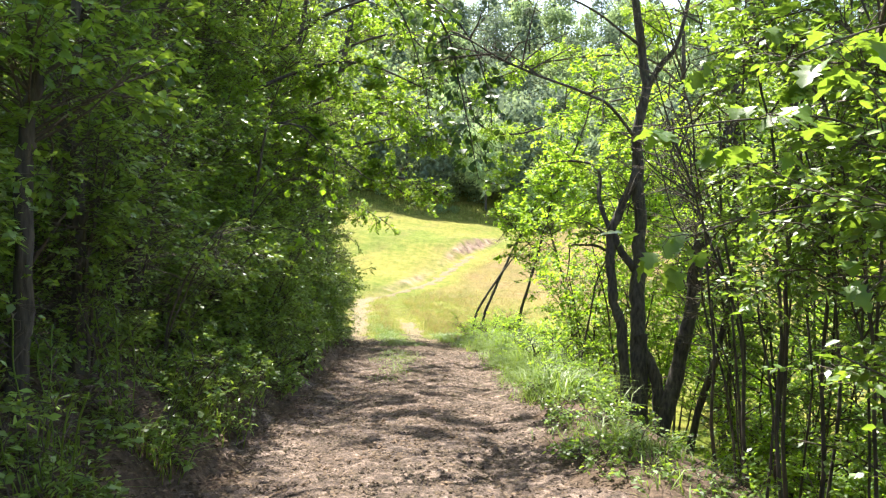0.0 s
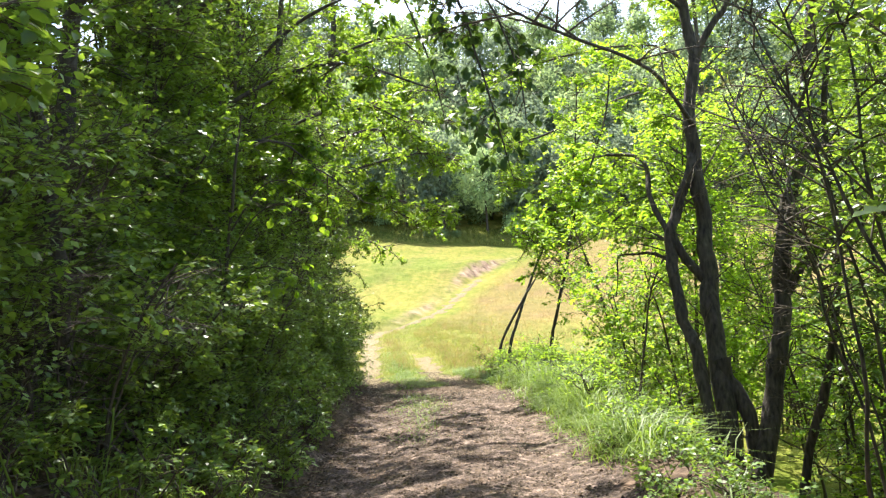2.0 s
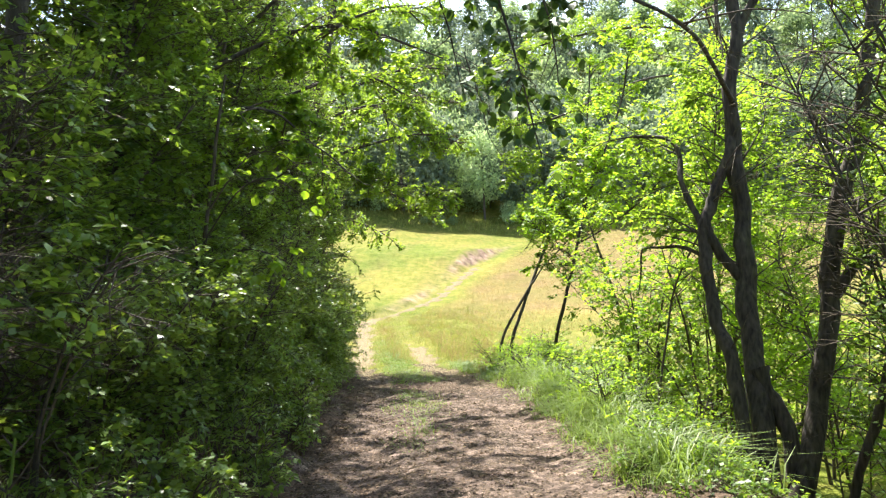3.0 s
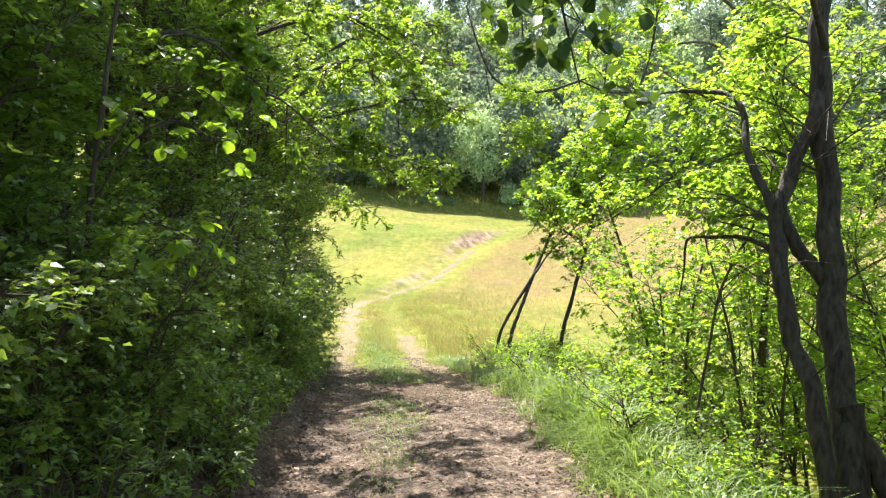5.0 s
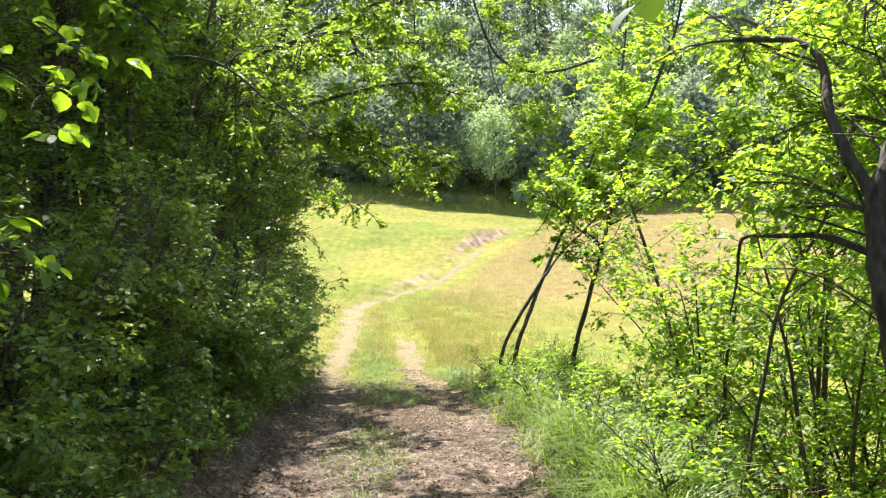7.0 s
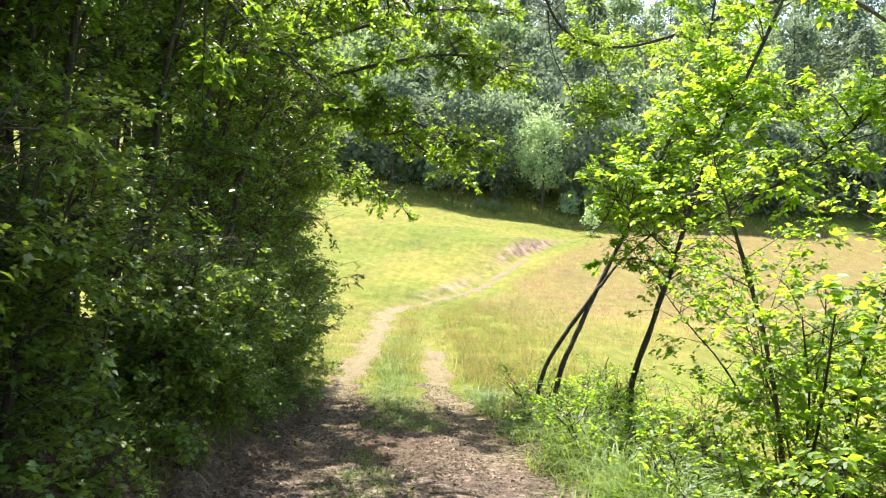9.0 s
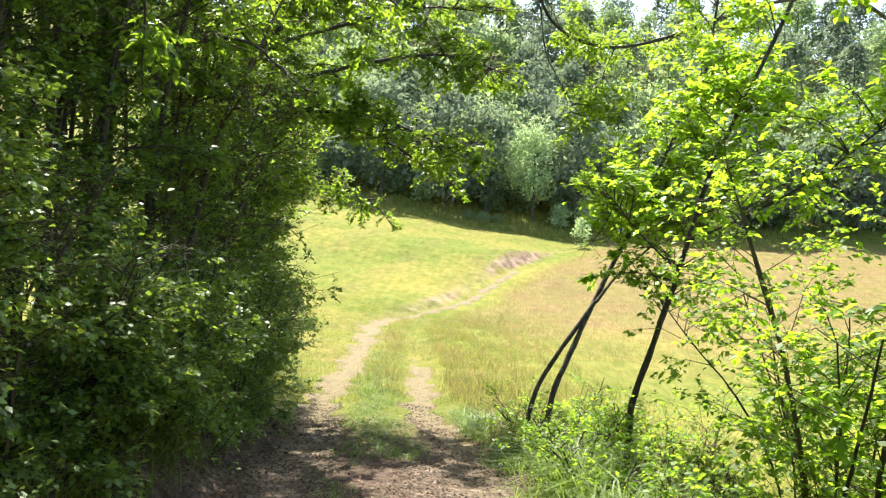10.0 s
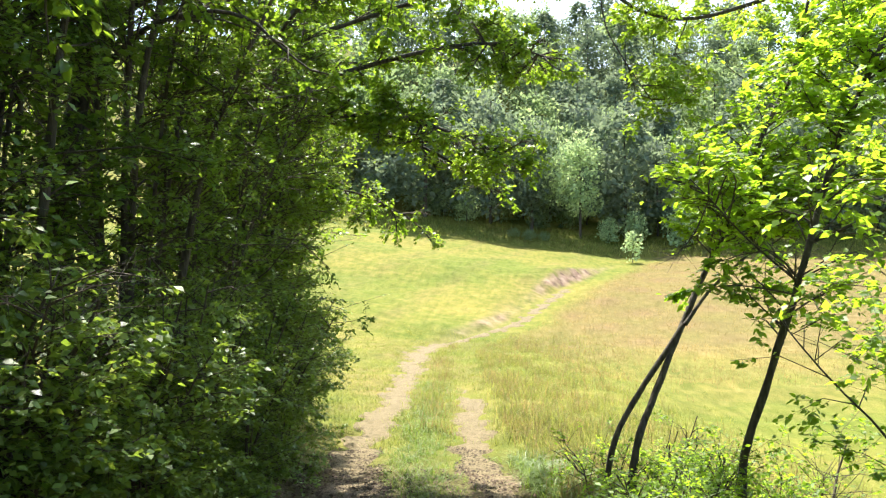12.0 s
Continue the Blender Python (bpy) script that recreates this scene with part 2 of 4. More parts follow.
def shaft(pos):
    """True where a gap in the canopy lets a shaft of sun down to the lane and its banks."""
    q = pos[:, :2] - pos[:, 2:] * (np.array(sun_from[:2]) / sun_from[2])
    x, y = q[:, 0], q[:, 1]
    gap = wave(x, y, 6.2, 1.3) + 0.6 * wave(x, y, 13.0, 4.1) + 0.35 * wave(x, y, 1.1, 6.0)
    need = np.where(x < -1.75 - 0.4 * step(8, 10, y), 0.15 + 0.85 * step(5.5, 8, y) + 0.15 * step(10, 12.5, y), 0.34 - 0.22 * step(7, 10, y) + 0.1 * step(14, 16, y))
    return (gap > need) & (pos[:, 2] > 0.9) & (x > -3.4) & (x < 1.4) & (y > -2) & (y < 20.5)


def sprays(rng, twigs, per, size, shape, flat=0.45, droop=0.15, drop=None):
    """Leaves on both sides of each twig, lying in flat sprays; drop tells which places stay bare."""
    n = len(twigs) * per
    t = np.repeat(twigs, per, 0)
    u = np.tile(np.linspace(0.12, 1.0, per), len(twigs))[:, None]
    d = unit(t[:, 1] - t[:, 0])
    side = unit(np.cross(d, (0, 0, 1)) + 1e-4) * np.tile(np.where(np.arange(per) % 2, 1, -1), len(twigs))[:, None]
    along = side + d * 0.75 + rng.normal(0, 0.35, (n, 3)) - (0, 0, droop)
    normal = np.array([0, 0, 1.0]) + rng.normal(0, flat, (n, 3))
    pos = t[:, 0] * (1 - u) + t[:, 1] * u + rng.normal(0, 0.012, (n, 3))
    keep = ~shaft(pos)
    if drop:
        keep &= ~drop(pos)
    return leaves(pos[keep], along[keep], normal[keep], (size * rng.uniform(0.6, 1.25, n))[keep], shape)


def along_lines(rng, lines, n, lo=0.15):
    """n random places on the given lines, with the way of the line there."""
    w = np.array([np.linalg.norm(np.diff(p, axis=0), axis=1).sum() for p in lines])
    which = rng.choice(len(lines), n, p=w / w.sum())
    u = rng.uniform(lo, 1, n)
    pos, way = np.zeros((n, 3)), np.zeros((n, 3))
    for k, p in enumerate(lines):
        m = which == k
        s = u[m] * (len(p) - 1)
        i = np.minimum(s.astype(int), len(p) - 2)
        pos[m] = p[i] + (s - i)[:, None] * (p[i + 1] - p[i])
        way[m] = unit(p[i + 1] - p[i])
    return pos, way, u


def fork(rng, lines, n, length, rise=0.25, keep=0.5, bias=(0, 0, 0), lo=0.2, spread=1.0):
    """Twigs that leave the given lines."""
    pos, way, u = along_lines(rng, lines, n, lo)
    out = rng.normal(0, 1, (n, 3)) * (1, 1, 0.35)
    d = unit(unit(out) * spread + way * keep + np.array(bias) + (0, 0, rise))
    ln = length * rng.uniform(0.5, 1.2, n) * (1.15 - 0.5 * u)
    mid = pos + d * ln[:, None] * 0.55
    end = pos + unit(d + rng.normal(0, 0.18, (n, 3)) - (0, 0, 0.12)) * ln[:, None]
    return np.stack([pos, mid, end], 1)


def twig_tubes(pile, t, r0, r1):
    pile.add(*rods(t[:, :2], r0, (r0 + r1) / 2)).add(*rods(t[:, 1:], (r0 + r1) / 2, r1))


def leaf_parts(rng, twigs, per, size, shape, material, parent):
    """Large leaves, each a part of its own on one shared mesh."""
    v, f = SHAPES[shape]
    me = raw_mesh("leaf", v, f, material)
    for t in twigs:
        d = unit(t[1] - t[0])
        for k in range(per):
            u = (k + 0.8) / per
            side = np.cross(d, (0, 0, 1.0)) * (1 if k % 2 else -1)
            y = Vector(unit(side + d * 0.8 + rng.normal(0, 0.3, 3) - np.array((0, 0, 0.35))))
            x = y.cross(Vector(np.array((0, 0, 1.0)) + rng.normal(0, 0.25, 3))).normalized()
            m = Matrix((x, y, x.cross(y))).transposed().to_4x4()
            p = t[0] * (1 - u) + t[1] * u - np.array(parent.location)
            ob = new("leaf", me)
            ob.parent = parent
            ob.matrix_basis = Matrix.Translation(p) @ m @ Matrix.Scale(size * rng.uniform(0.7, 1.2), 4)


def crooked(p, r, rng):
    """The same line with small kinks, as real stems have."""
    q = smooth_line(p, len(p) * 2)
    s = np.linspace(0, 1, len(q))[:, None]
    kink = rng.normal(0, 1, (len(q), 3)) * (1, 1, 0.2)
    kink = (kink + np.roll(kink, 1, 0) + np.roll(kink, -1, 0)) / 3
    return q + kink * min(0.02, r * 0.35) * np.minimum(1, s * 8)


def woody(name, label, category, lines, radii, leaf, bark, rng, n1, len1, n2, len2, per, size, shape="ovate", group="",
          rise=0.25, bias=(0, 0, 0), lo=0.2, flat=0.45, stem_name="stem", sides=7, thick=0.012, keep=0.5, split=False, single=False, shoots=0, bare=0, drop=None):
    """A tree or shrub: stems (each its own part), twigs, and a crown of single leaves."""
    base = new(name)
    base.location = tuple(lines[0][0])
    tagged(base, label, category, group)
    for p, (r0, r1) in zip(lines, radii):
        p = crooked(p, r0, rng)
        r = (r1 + (r0 - r1) * (1 - np.linspace(0, 1, len(p))) ** 0.8) * rng.uniform(0.9, 1.1, len(p))
        r[:2] *= (1.35, 1.12)
        part(stem_name, Pile().add(*tube(p, r, sides)), bark, base, "", True)
    one = fork(rng, lines[bare:], n1, len1, rise, keep, bias, lo)
    two = fork(rng, list(one), n2, len2, rise * 0.5, 0.7, bias, 0.25)
    wood = Pile()
    if split:
        for t in one:
            part("branch", Pile().add(*tube(smooth_line(t, 5, rng, 0.012), np.linspace(thick, thick * 0.35, 5), 5)), TWIG, base, "", True)
    else:
        twig_tubes(wood, one, thick, thick * 0.4)
    wood.add(*rods(two[:, ::2], thick * 0.35, thick * 0.15))
    if single:
        tagged(part("twigwork", wood, TWIG, base), kind="stuff")
        leaf_parts(rng, two[:, 1:], per, size, shape, leaf, base)
        return base
    crown = Pile()
    crown.add(*sprays(rng, two[:, 1:], per, size, shape, flat, drop=drop))
    if shoots:                                            # long arching shoots that break the outline
        arch = fork(rng, lines, shoots, len1 * 1.5, 0.25, 0.5, (bias[0] * 3 + 0.3, bias[1], 0), 0.3)
        twig_tubes(wood, arch, thick * 0.6, thick * 0.2)
        crown.add(*sprays(rng, arch[:, :2], 7, size * 1.1, shape, flat, drop=drop)).add(*sprays(rng, arch[:, 1:], 9, size, shape, flat, drop=drop))
    crown.add(*sprays(rng, two[:, :2], max(1, per // 2), size, "simple" if shape == "ovate" else shape, flat, drop=drop))
    tagged(part("twigwork", wood, TWIG, base), kind="stuff")
    tagged(part("crown", crown, leaf, base), kind="stuff")
    return base


# ---- lie of the land ----
def step(a, b, x):
    u = np.clip((x - a) / (b - a), 0, 1)
    return u * u * (3 - 2 * u)


def wave(x, y, s, seed=0.0):
    """Smooth unevenness from a few crossing waves, about -1 to 1."""
    return (np.sin(x * s * 1.3 + y * s * 0.7 + seed) + np.sin(x * s * -0.6 + y * s * 1.7 + 2.1 * seed + 1) + np.sin(x * s * 2.3 - y * s * 1.1 + seed * 3 + 2) * 0.6) / 2.6


def path_x(y):
    return np.interp(y, [-30, 11, 14, 17, 20, 23, 25.4, 34, 39, 42, 45, 49, 56, 61, 68, 80, 110], [-0.3, -0.33, -0.5, -0.8, -1.35, -1.7, -1.85, -2.75, -3.2, -3.1, -2.2, -0.6, 1.1, 2.4, 5.1, 9.5, 14])


def path_z(y):
    return np.interp(y, [-60, 0, 5, 8, 11, 14, 17, 20, 23, 25.4, 32, 44, 50, 60, 70, 80, 86, 95, 110, 130, 160, 220, 400, 1500],
                    [1.5, 0, -0.17, -0.34, -0.56, -0.76, -1.06, -1.34, -1.5, -1.7, -2.1, -2.5, -2.1, -1.1, -0.2, 0.6, 1.0, 3.3, 7.0, 19.5, 37, 48, 62, 90])


def land(x, y):
    x, y = np.asarray(x, float), np.asarray(y, float)
    d = x - path_x(y)
    near = 1 - step(15, 22, y)
    left, right = np.maximum(-d - 1.35, 0), np.maximum(d - 1.25, 0)
    z = path_z(y)
    z = z + near * (0.75 * (1 - np.exp(-left / 0.6)) + 0.25 * np.minimum(left, 20))
    z = z + (1 - near) * np.minimum(0.13 * left, 9)
    z = z + near * (0.1 * np.exp(-((right - 0.35) / 0.3) ** 2) * (right > 0) - 1.6 * step(0.35, 3.6, right))
    z = z - (1 - near) * step(15, 40, y) * 0.02 * np.minimum(right, 40) * (1 - step(70, 100, y)) - (1 - near) * (1 - step(22, 44, y)) * 0.8 * step(0.5, 6, right)
    # eroded bank between the mown slope and the track
    scarp = np.exp(-((y - 64.5) / 6.5) ** 2) + 0.35 * np.exp(-((y - 49) / 4.0) ** 2)
    cut = -d - 0.55 + 0.35 * wave(x, y, 1.3) + 0.2 * wave(x, y, 3.4, 2)
    z = z + scarp * (0.85 * step(0.0, 1.1, cut) - 0.25 * step(1.2, 5, cut))
    rough = step(1.2, 2.2, np.abs(d))
    z = z + 0.05 * wave(x, y, 1.9, 1) * (0.25 + rough) + 0.12 * wave(x, y, 0.45, 4) * rough
    rut = 0.05 * (np.exp(-((np.abs(d) - 0.8) / 0.28) ** 2)) * (y < 46)
    return z - rut


def path_mask(x, y):
    """1 where the earth is bare."""
    d = x - path_x(y)
    edge = 0.22 * wave(x, y, 3.1, 2) + 0.12 * wave(x, y, 8.0, 5)
    whole = 1 - step(1.2, 1.5, np.abs(d) + edge)
    shift = 0.8 * (1 - step(42, 48, y))
    fade_right = 1 - step(25, 32, y + 2 * wave(x, y, 1.2, 9))
    rut_l = 1 - step(0.22, 0.4 + 0.3 * step(30, 40, y) * (1 - step(42, 47, y)), np.abs(d + shift) + edge * (0.8 + 0.7 * step(26, 34, y)))
    rut_r = (1 - step(0.16, 0.36, np.abs(d - 0.75) + edge * 0.8)) * fade_right
    split = step(14.5, 17.5, y + 1.5 * wave(x, y, 1.4, 7))
    return (whole * (1 - split) + np.maximum(rut_l, rut_r) * split) * (1 - step(58, 68, y + 3 * wave(x, y, 0.9, 3)))


def grid(xs, ys):
    x, y = np.meshgrid(xs, ys)
    i, j = np.meshgrid(np.arange(len(ys) - 1), np.arange(len(xs) - 1), indexing="ij")
    w = len(xs)
    f = np.stack([i * w + j, i * w + j + 1, (i + 1) * w + j + 1, (i + 1) * w + j], -1).reshape(-1, 4)
    return x.ravel(), y.ravel(), f


# ---- ground ----
xs = np.unique(np.concatenate([-np.geomspace(9, 900, 40), np.linspace(-9, 9, 97), np.geomspace(9, 900, 40)]))
ys = np.unique(np.concatenate([-np.geomspace(4, 300, 16), np.linspace(-4, 30, 170), np.linspace(30, 110, 120), np.geomspace(110, 1500, 40)]))
gx, gy, gf = grid(xs, ys)
gz = land(gx, gy)
mask = path_mask(gx, gy)
ground = new("ground", raw_mesh("ground", np.stack([gx, gy, gz - 0.02 * (mask > 0.5)], -1), gf, GROUND))
tagged(ground, "sloping earth and meadow ground with mown green and dry grass", "ground", kind="structure")
gd = gx - path_x(gy)
dry = step(0.6, 2.6, gd - 3.5 * (1 - step(34, 44, gy)) + 0.5 * wave(gx, gy, 0.5)) * step(24, 50, gy - np.abs(gd - 7) * 0.5 + 4 * wave(gx, gy, 0.3, 2)) * (0.75 + 0.25 * wave(gx, gy, 0.9, 5)) * (1 - step(84, 92, gy))
clay = (np.exp(-((gy - 65) / 6.5) ** 2) + 0.5 * np.exp(-((gy - 49) / 4) ** 2)) * np.exp(-((gd + 1.15) / 0.5) ** 2)
clay = np.clip(1.6 * clay * (0.75 + 0.5 * wave(gx, gy, 2.2, 3)), 0, 1)
dry = np.maximum(dry, 0.6 * step(18, 24, gy) * (1 - step(40, 50, gy)) * np.exp(-((gd + 0.6) / 2.2) ** 2) * np.clip(0.6 + 0.8 * wave(gx, gy, 1.2, 8), 0, 1))
streak = np.clip(np.sin((gd * 0.9 + 0.12 * gy) * 1.6 + 0.8 * wave(gx, gy, 0.25, 1)) - 0.35, 0, 1) * (gd < -1.5) * step(30, 40, gy) * (1 - step(84, 92, gy))
dry = np.clip(np.maximum(dry, 0.45 * streak * (0.6 + 0.4 * wave(gx, gy, 1.1, 6))), 0, 1)
grassy = np.clip(step(16, 22, gy) + step(2.5, 4.5, gd) + 0.7 * step(3.5, 5, -gd), 0, 1) * (1 - 0.15 * step(92, 100, gy))
cover = ground.data.attributes.new("cover", "FLOAT_COLOR", "POINT")
cover.data.foreach_set("color", np.stack([dry, grassy, clay, 0 * dry + 1], -1).astype(np.float32).ravel())
ground.data.polygons.foreach_set("use_smooth", np.ones(len(gf), bool))

px, py, pf = grid(np.linspace(-2.0, 2.0, 54), np.concatenate([np.arange(-6, 24, 0.1), np.arange(24, 70, 0.2)]))
px = px + path_x(py)
pz = land(px, py) - 0.09 + 0.11 * path_mask(px, py) + 0.012 * wave(px, py, 9, 3) + 0.008 * wave(px, py, 21, 5)
earth_path = new("path", raw_mesh("path", np.stack([px, py, pz], -1), pf, EARTH))
earth_path.data.polygons.foreach_set("use_smooth", np.ones(len(pf), bool))
pale = step(13.5, 20, py + 1.2 * wave(px, py, 1.7, 6))
tone = earth_path.data.attributes.new("cover", "FLOAT_COLOR", "POINT")
tone.data.foreach_set("color", np.repeat(pale[:, None], 4, 1).astype(np.float32).ravel())
tagged(earth_path, "trodden brown earth track with wheel ruts and dry leaves", "path", kind="structure")


def on_land(x, y, dz=0.0):
    return (x, y, float(land(x, y)) + dz)


# ---- hedge of shrubs and young trees on the bank ----
rng = np.random.default_rng(7)


def shrub(x, y, height, reach, stems, rng, name="shrub", label="", leaf=HEDGE_LEAF, lean=(0, 0), n1=150, n2=700, per=7, size=0.06, shape="ovate", len1=0.9, len2=0.4,
          group="", bias=(0, 0, 0), rise=0.2, lo=0.12, radius=0.028, flat=0.5, foot=0.25, bark=None, shoots=0, wobble=0.025, drop=None):
    lines = []
    for k in range(stems):
        a = rng.uniform(0, 2 * np.pi)
        x0, y0 = x + foot * math.cos(a) * rng.uniform(0.2, 1), y + foot * math.sin(a) * rng.uniform(0.2, 1)
        b = on_land(x0, y0, -0.08)
        h = height * rng.uniform(0.7, 1.05)
        out = reach * rng.uniform(0.3, 1.0)
        e = (x0 + out * math.cos(a) + lean[0], y0 + out * math.sin(a) + lean[1], b[2] + h)
        m = (x0 + out * 0.35 * math.cos(a) + lean[0] * 0.3, y0 + out * 0.35 * math.sin(a) + lean[1] * 0.3, b[2] + h * 0.55)
        lines.append(smooth_line([b, m, e], 8, rng, wobble))
    return woody(name, label, "shrub" if height < 4 else "tree", lines, [(radius * rng.uniform(0.6, 1.5), 0.005) for k in range(stems)], leaf, bark or (TWIG if radius < 0.03 else BARK), rng,
                 n1, len1, n2, len2, per, size, shape, group, rise, bias, lo, flat, thick=0.005 if height < 4 else 0.01, shoots=shoots, drop=drop)


HEDGE = "dense dark green leafy shrub of the hedge on the bank"
for y in np.arange(0.6, 21.4, 1.2):                      # tall back of the hedge
    tall = 1.5 * float(step(8, 12, y))
    fore = 0.6 * float(step(14, 17, y))
    shrub(float(path_x(y)) - 2.75 + fore - 0.3 * rng.random(), y, rng.uniform(1.3, 1.9) + 1.0 * float(step(6, 10, y)) + 1.6 * tall, 0.8, 6, rng, "hedge_shrub", HEDGE, lean=(0.4, 0),
          group="hedge shrubs on the bank", n1=140, n2=620 if y < 7 else 1320, per=9, bias=(0.15, 0, 0), lo=0.1, len1=0.9, len2=0.36, size=rng.uniform(0.047, 0.062), shape="simple", shoots=26)
for y in np.arange(1.4, 21.2, 1.05):                      # its lower front
    out = 0.3 * float(step(14, 17, y)) - 0.15 * float(step(19.4, 20.4, y))
    shrub(float(path_x(y)) - 1.95 - 0.25 * (1 - float(step(8, 11, y))) + out - 0.15 * rng.random(), y, rng.uniform(1.2, 2.0) + 0.6 * out, 0.5, 7, rng, "bramble_shrub", "low leafy bramble and shrub growth covering the bank",
          BRAMBLE_LEAF, lean=(0.15, 0), group="low shrubs along the bank", n1=110, n2=560 if y < 9.5 else 740, per=9, bias=(0.05, 0, -0.2), lo=0.0, len1=0.55, len2=0.27, size=rng.uniform(0.04, 0.054), radius=0.012, shape="simple", shoots=16)
for y in np.arange(-1.0, 20, 2.1):                       # young trees behind
    shrub(float(path_x(y)) - 3.4 - 0.8 * rng.random(), y, rng.uniform(6.0, 7.6), 1.3, 3, rng, "young_tree", "slender young tree with dark trunk rising behind the hedge", lean=(0.9 + 0.3 * float(step(9, 10.5, y)) - 0.7 * float(step(13, 16, y)), 0),
          group="young trees behind the hedge", n1=150, n2=900 if y < 15 else 760, per=7, bias=(0.3 if y > 10 else 0.15, 0, 0), lo=0.42 if y < 9 else 0.25, len1=1.5, len2=0.6, radius=0.065, size=0.06, leaf=OAK_LEAF if rng.random() < 0.5 else HEDGE_LEAF, shape="simple")
# Added trees, crowns mostly above view, that keep sun off the hedge.
for x, y, h in [(-4.4, 2.5, 10.5), (-4.3, 9.2, 11.0), (-4.1, 12.4, 11.0), (-4.6, 15.6, 10.0), (-4.4, 18.4, 10.5)]:
    shrub(x, y, h, 2.0, 3, rng, "added_shade_tree", "tall dark-trunked tree added to shade the hedge, crown mostly unseen", HEDGE_LEAF, lean=(1.3, 0), n1=120, n2=560, per=7, size=0.11, shape="simple", len1=1.9, len2=0.8, lo=0.52, group="tall trees shading the hedge", radius=0.11, foot=0.35)
for pts in [[(-3.6, 6.8), (-3.4, 6.8, 2.0), (-3.15, 6.8, 2.8), (-2.9, 6.8, 3.5), (-2.4, 6.9, 6.0)], [(-3.7, 6.2), (-3.5, 6.2, 1.9), (-3.0, 6.2, 2.9), (-2.5, 6.3, 3.7), (-2.0, 6.4, 6.0)], [(-2.9, 9.5), (-3.1, 9.5, 1.57), (-2.96, 9.5, 2.31), (-2.84, 9.5, 3.2), (-2.73, 9.5, 3.94), (-2.5, 9.4, 6.5)], [(-2.5, 5.5), (-2.46, 5.5, 1.84), (-2.56, 5.5, 2.55), (-2.41, 5.5, 3.04), (-2.2, 5.6, 5.8)],
            [(-2.35, 4.5), (-2.29, 4.5, 1.79), (-2.24, 4.5, 2.15), (-2.19, 4.5, 2.76), (-2.3, 4.4, 5.5)], [(-2.8, 7.2), (-2.75, 7.2, 2.0), (-2.9, 7.3, 3.4), (-2.6, 7.4, 6.0)], [(-2.9, 3.4), (-2.85, 3.4, 1.8), (-2.7, 3.5, 3.2), (-2.6, 3.5, 5.5)]]:
    line = smooth_line([on_land(*pts[0], -0.1), *pts[1:]], 14, rng, 0.012)
    woody("hedge_tree", "slender dark-trunked tree standing in the hedge", "tree", [line], [(rng.uniform(0.055, 0.075), 0.02)], HEDGE_LEAF, BARK, rng, 60, 0.9, 330, 0.4, 7, 0.07, "ovate", "slender trees in the hedge",
          lo=0.35, flat=0.5, stem_name="trunk", thick=0.008, split=True)
for y, reach in [(11.0, 0.6), (13.6, 0.3), (16.2, -0.3)]:    # trees whose boughs roof the way
    b = on_land(-3.6, y, -0.1)
    lines = [smooth_line([b, (-3.5, y, 2.0), (-3.1, y + 0.2, 4.4), (-2.6, y + 0.2, 7.5)], 12, rng, 0.02),
             smooth_line([(-3.4, y + 0.1, 2.9), (-2.4, y + 0.4, 3.6), (-1.3, y + 0.5, 3.9), (reach - 0.8, y + 0.6, 3.5)], 10, rng, 0.02),
             smooth_line([(-3.1, y + 0.2, 4.3), (-2.0, y, 5.1), (-0.8, y - 0.2, 5.4), (reach, y - 0.3, 5.0)], 10, rng, 0.02),
             smooth_line([(-3.45, y, 2.3), (-2.7, y - 0.3, 2.8), (-2.0, y - 0.3, 2.9), (-1.5, y - 0.2, 2.5)], 9, rng, 0.02)]
    thick_of = [(0.1, 0.03), (0.035, 0.008), (0.035, 0.008), (0.025, 0.006)]
    woody("overhanging_tree", "dark-trunked tree whose leafy boughs roof the path", "tree", lines, thick_of, OAK_LEAF, BARK, rng,
          50, 1.0, (1150, 760, 460)[int((y - 10.5) / 2.5)], 0.3, 12, 0.068, "ovate", "trees roofing the path", lo=0.35, flat=0.55, stem_name="limb", sides=8, thick=0.01, split=True, rise=0.05)

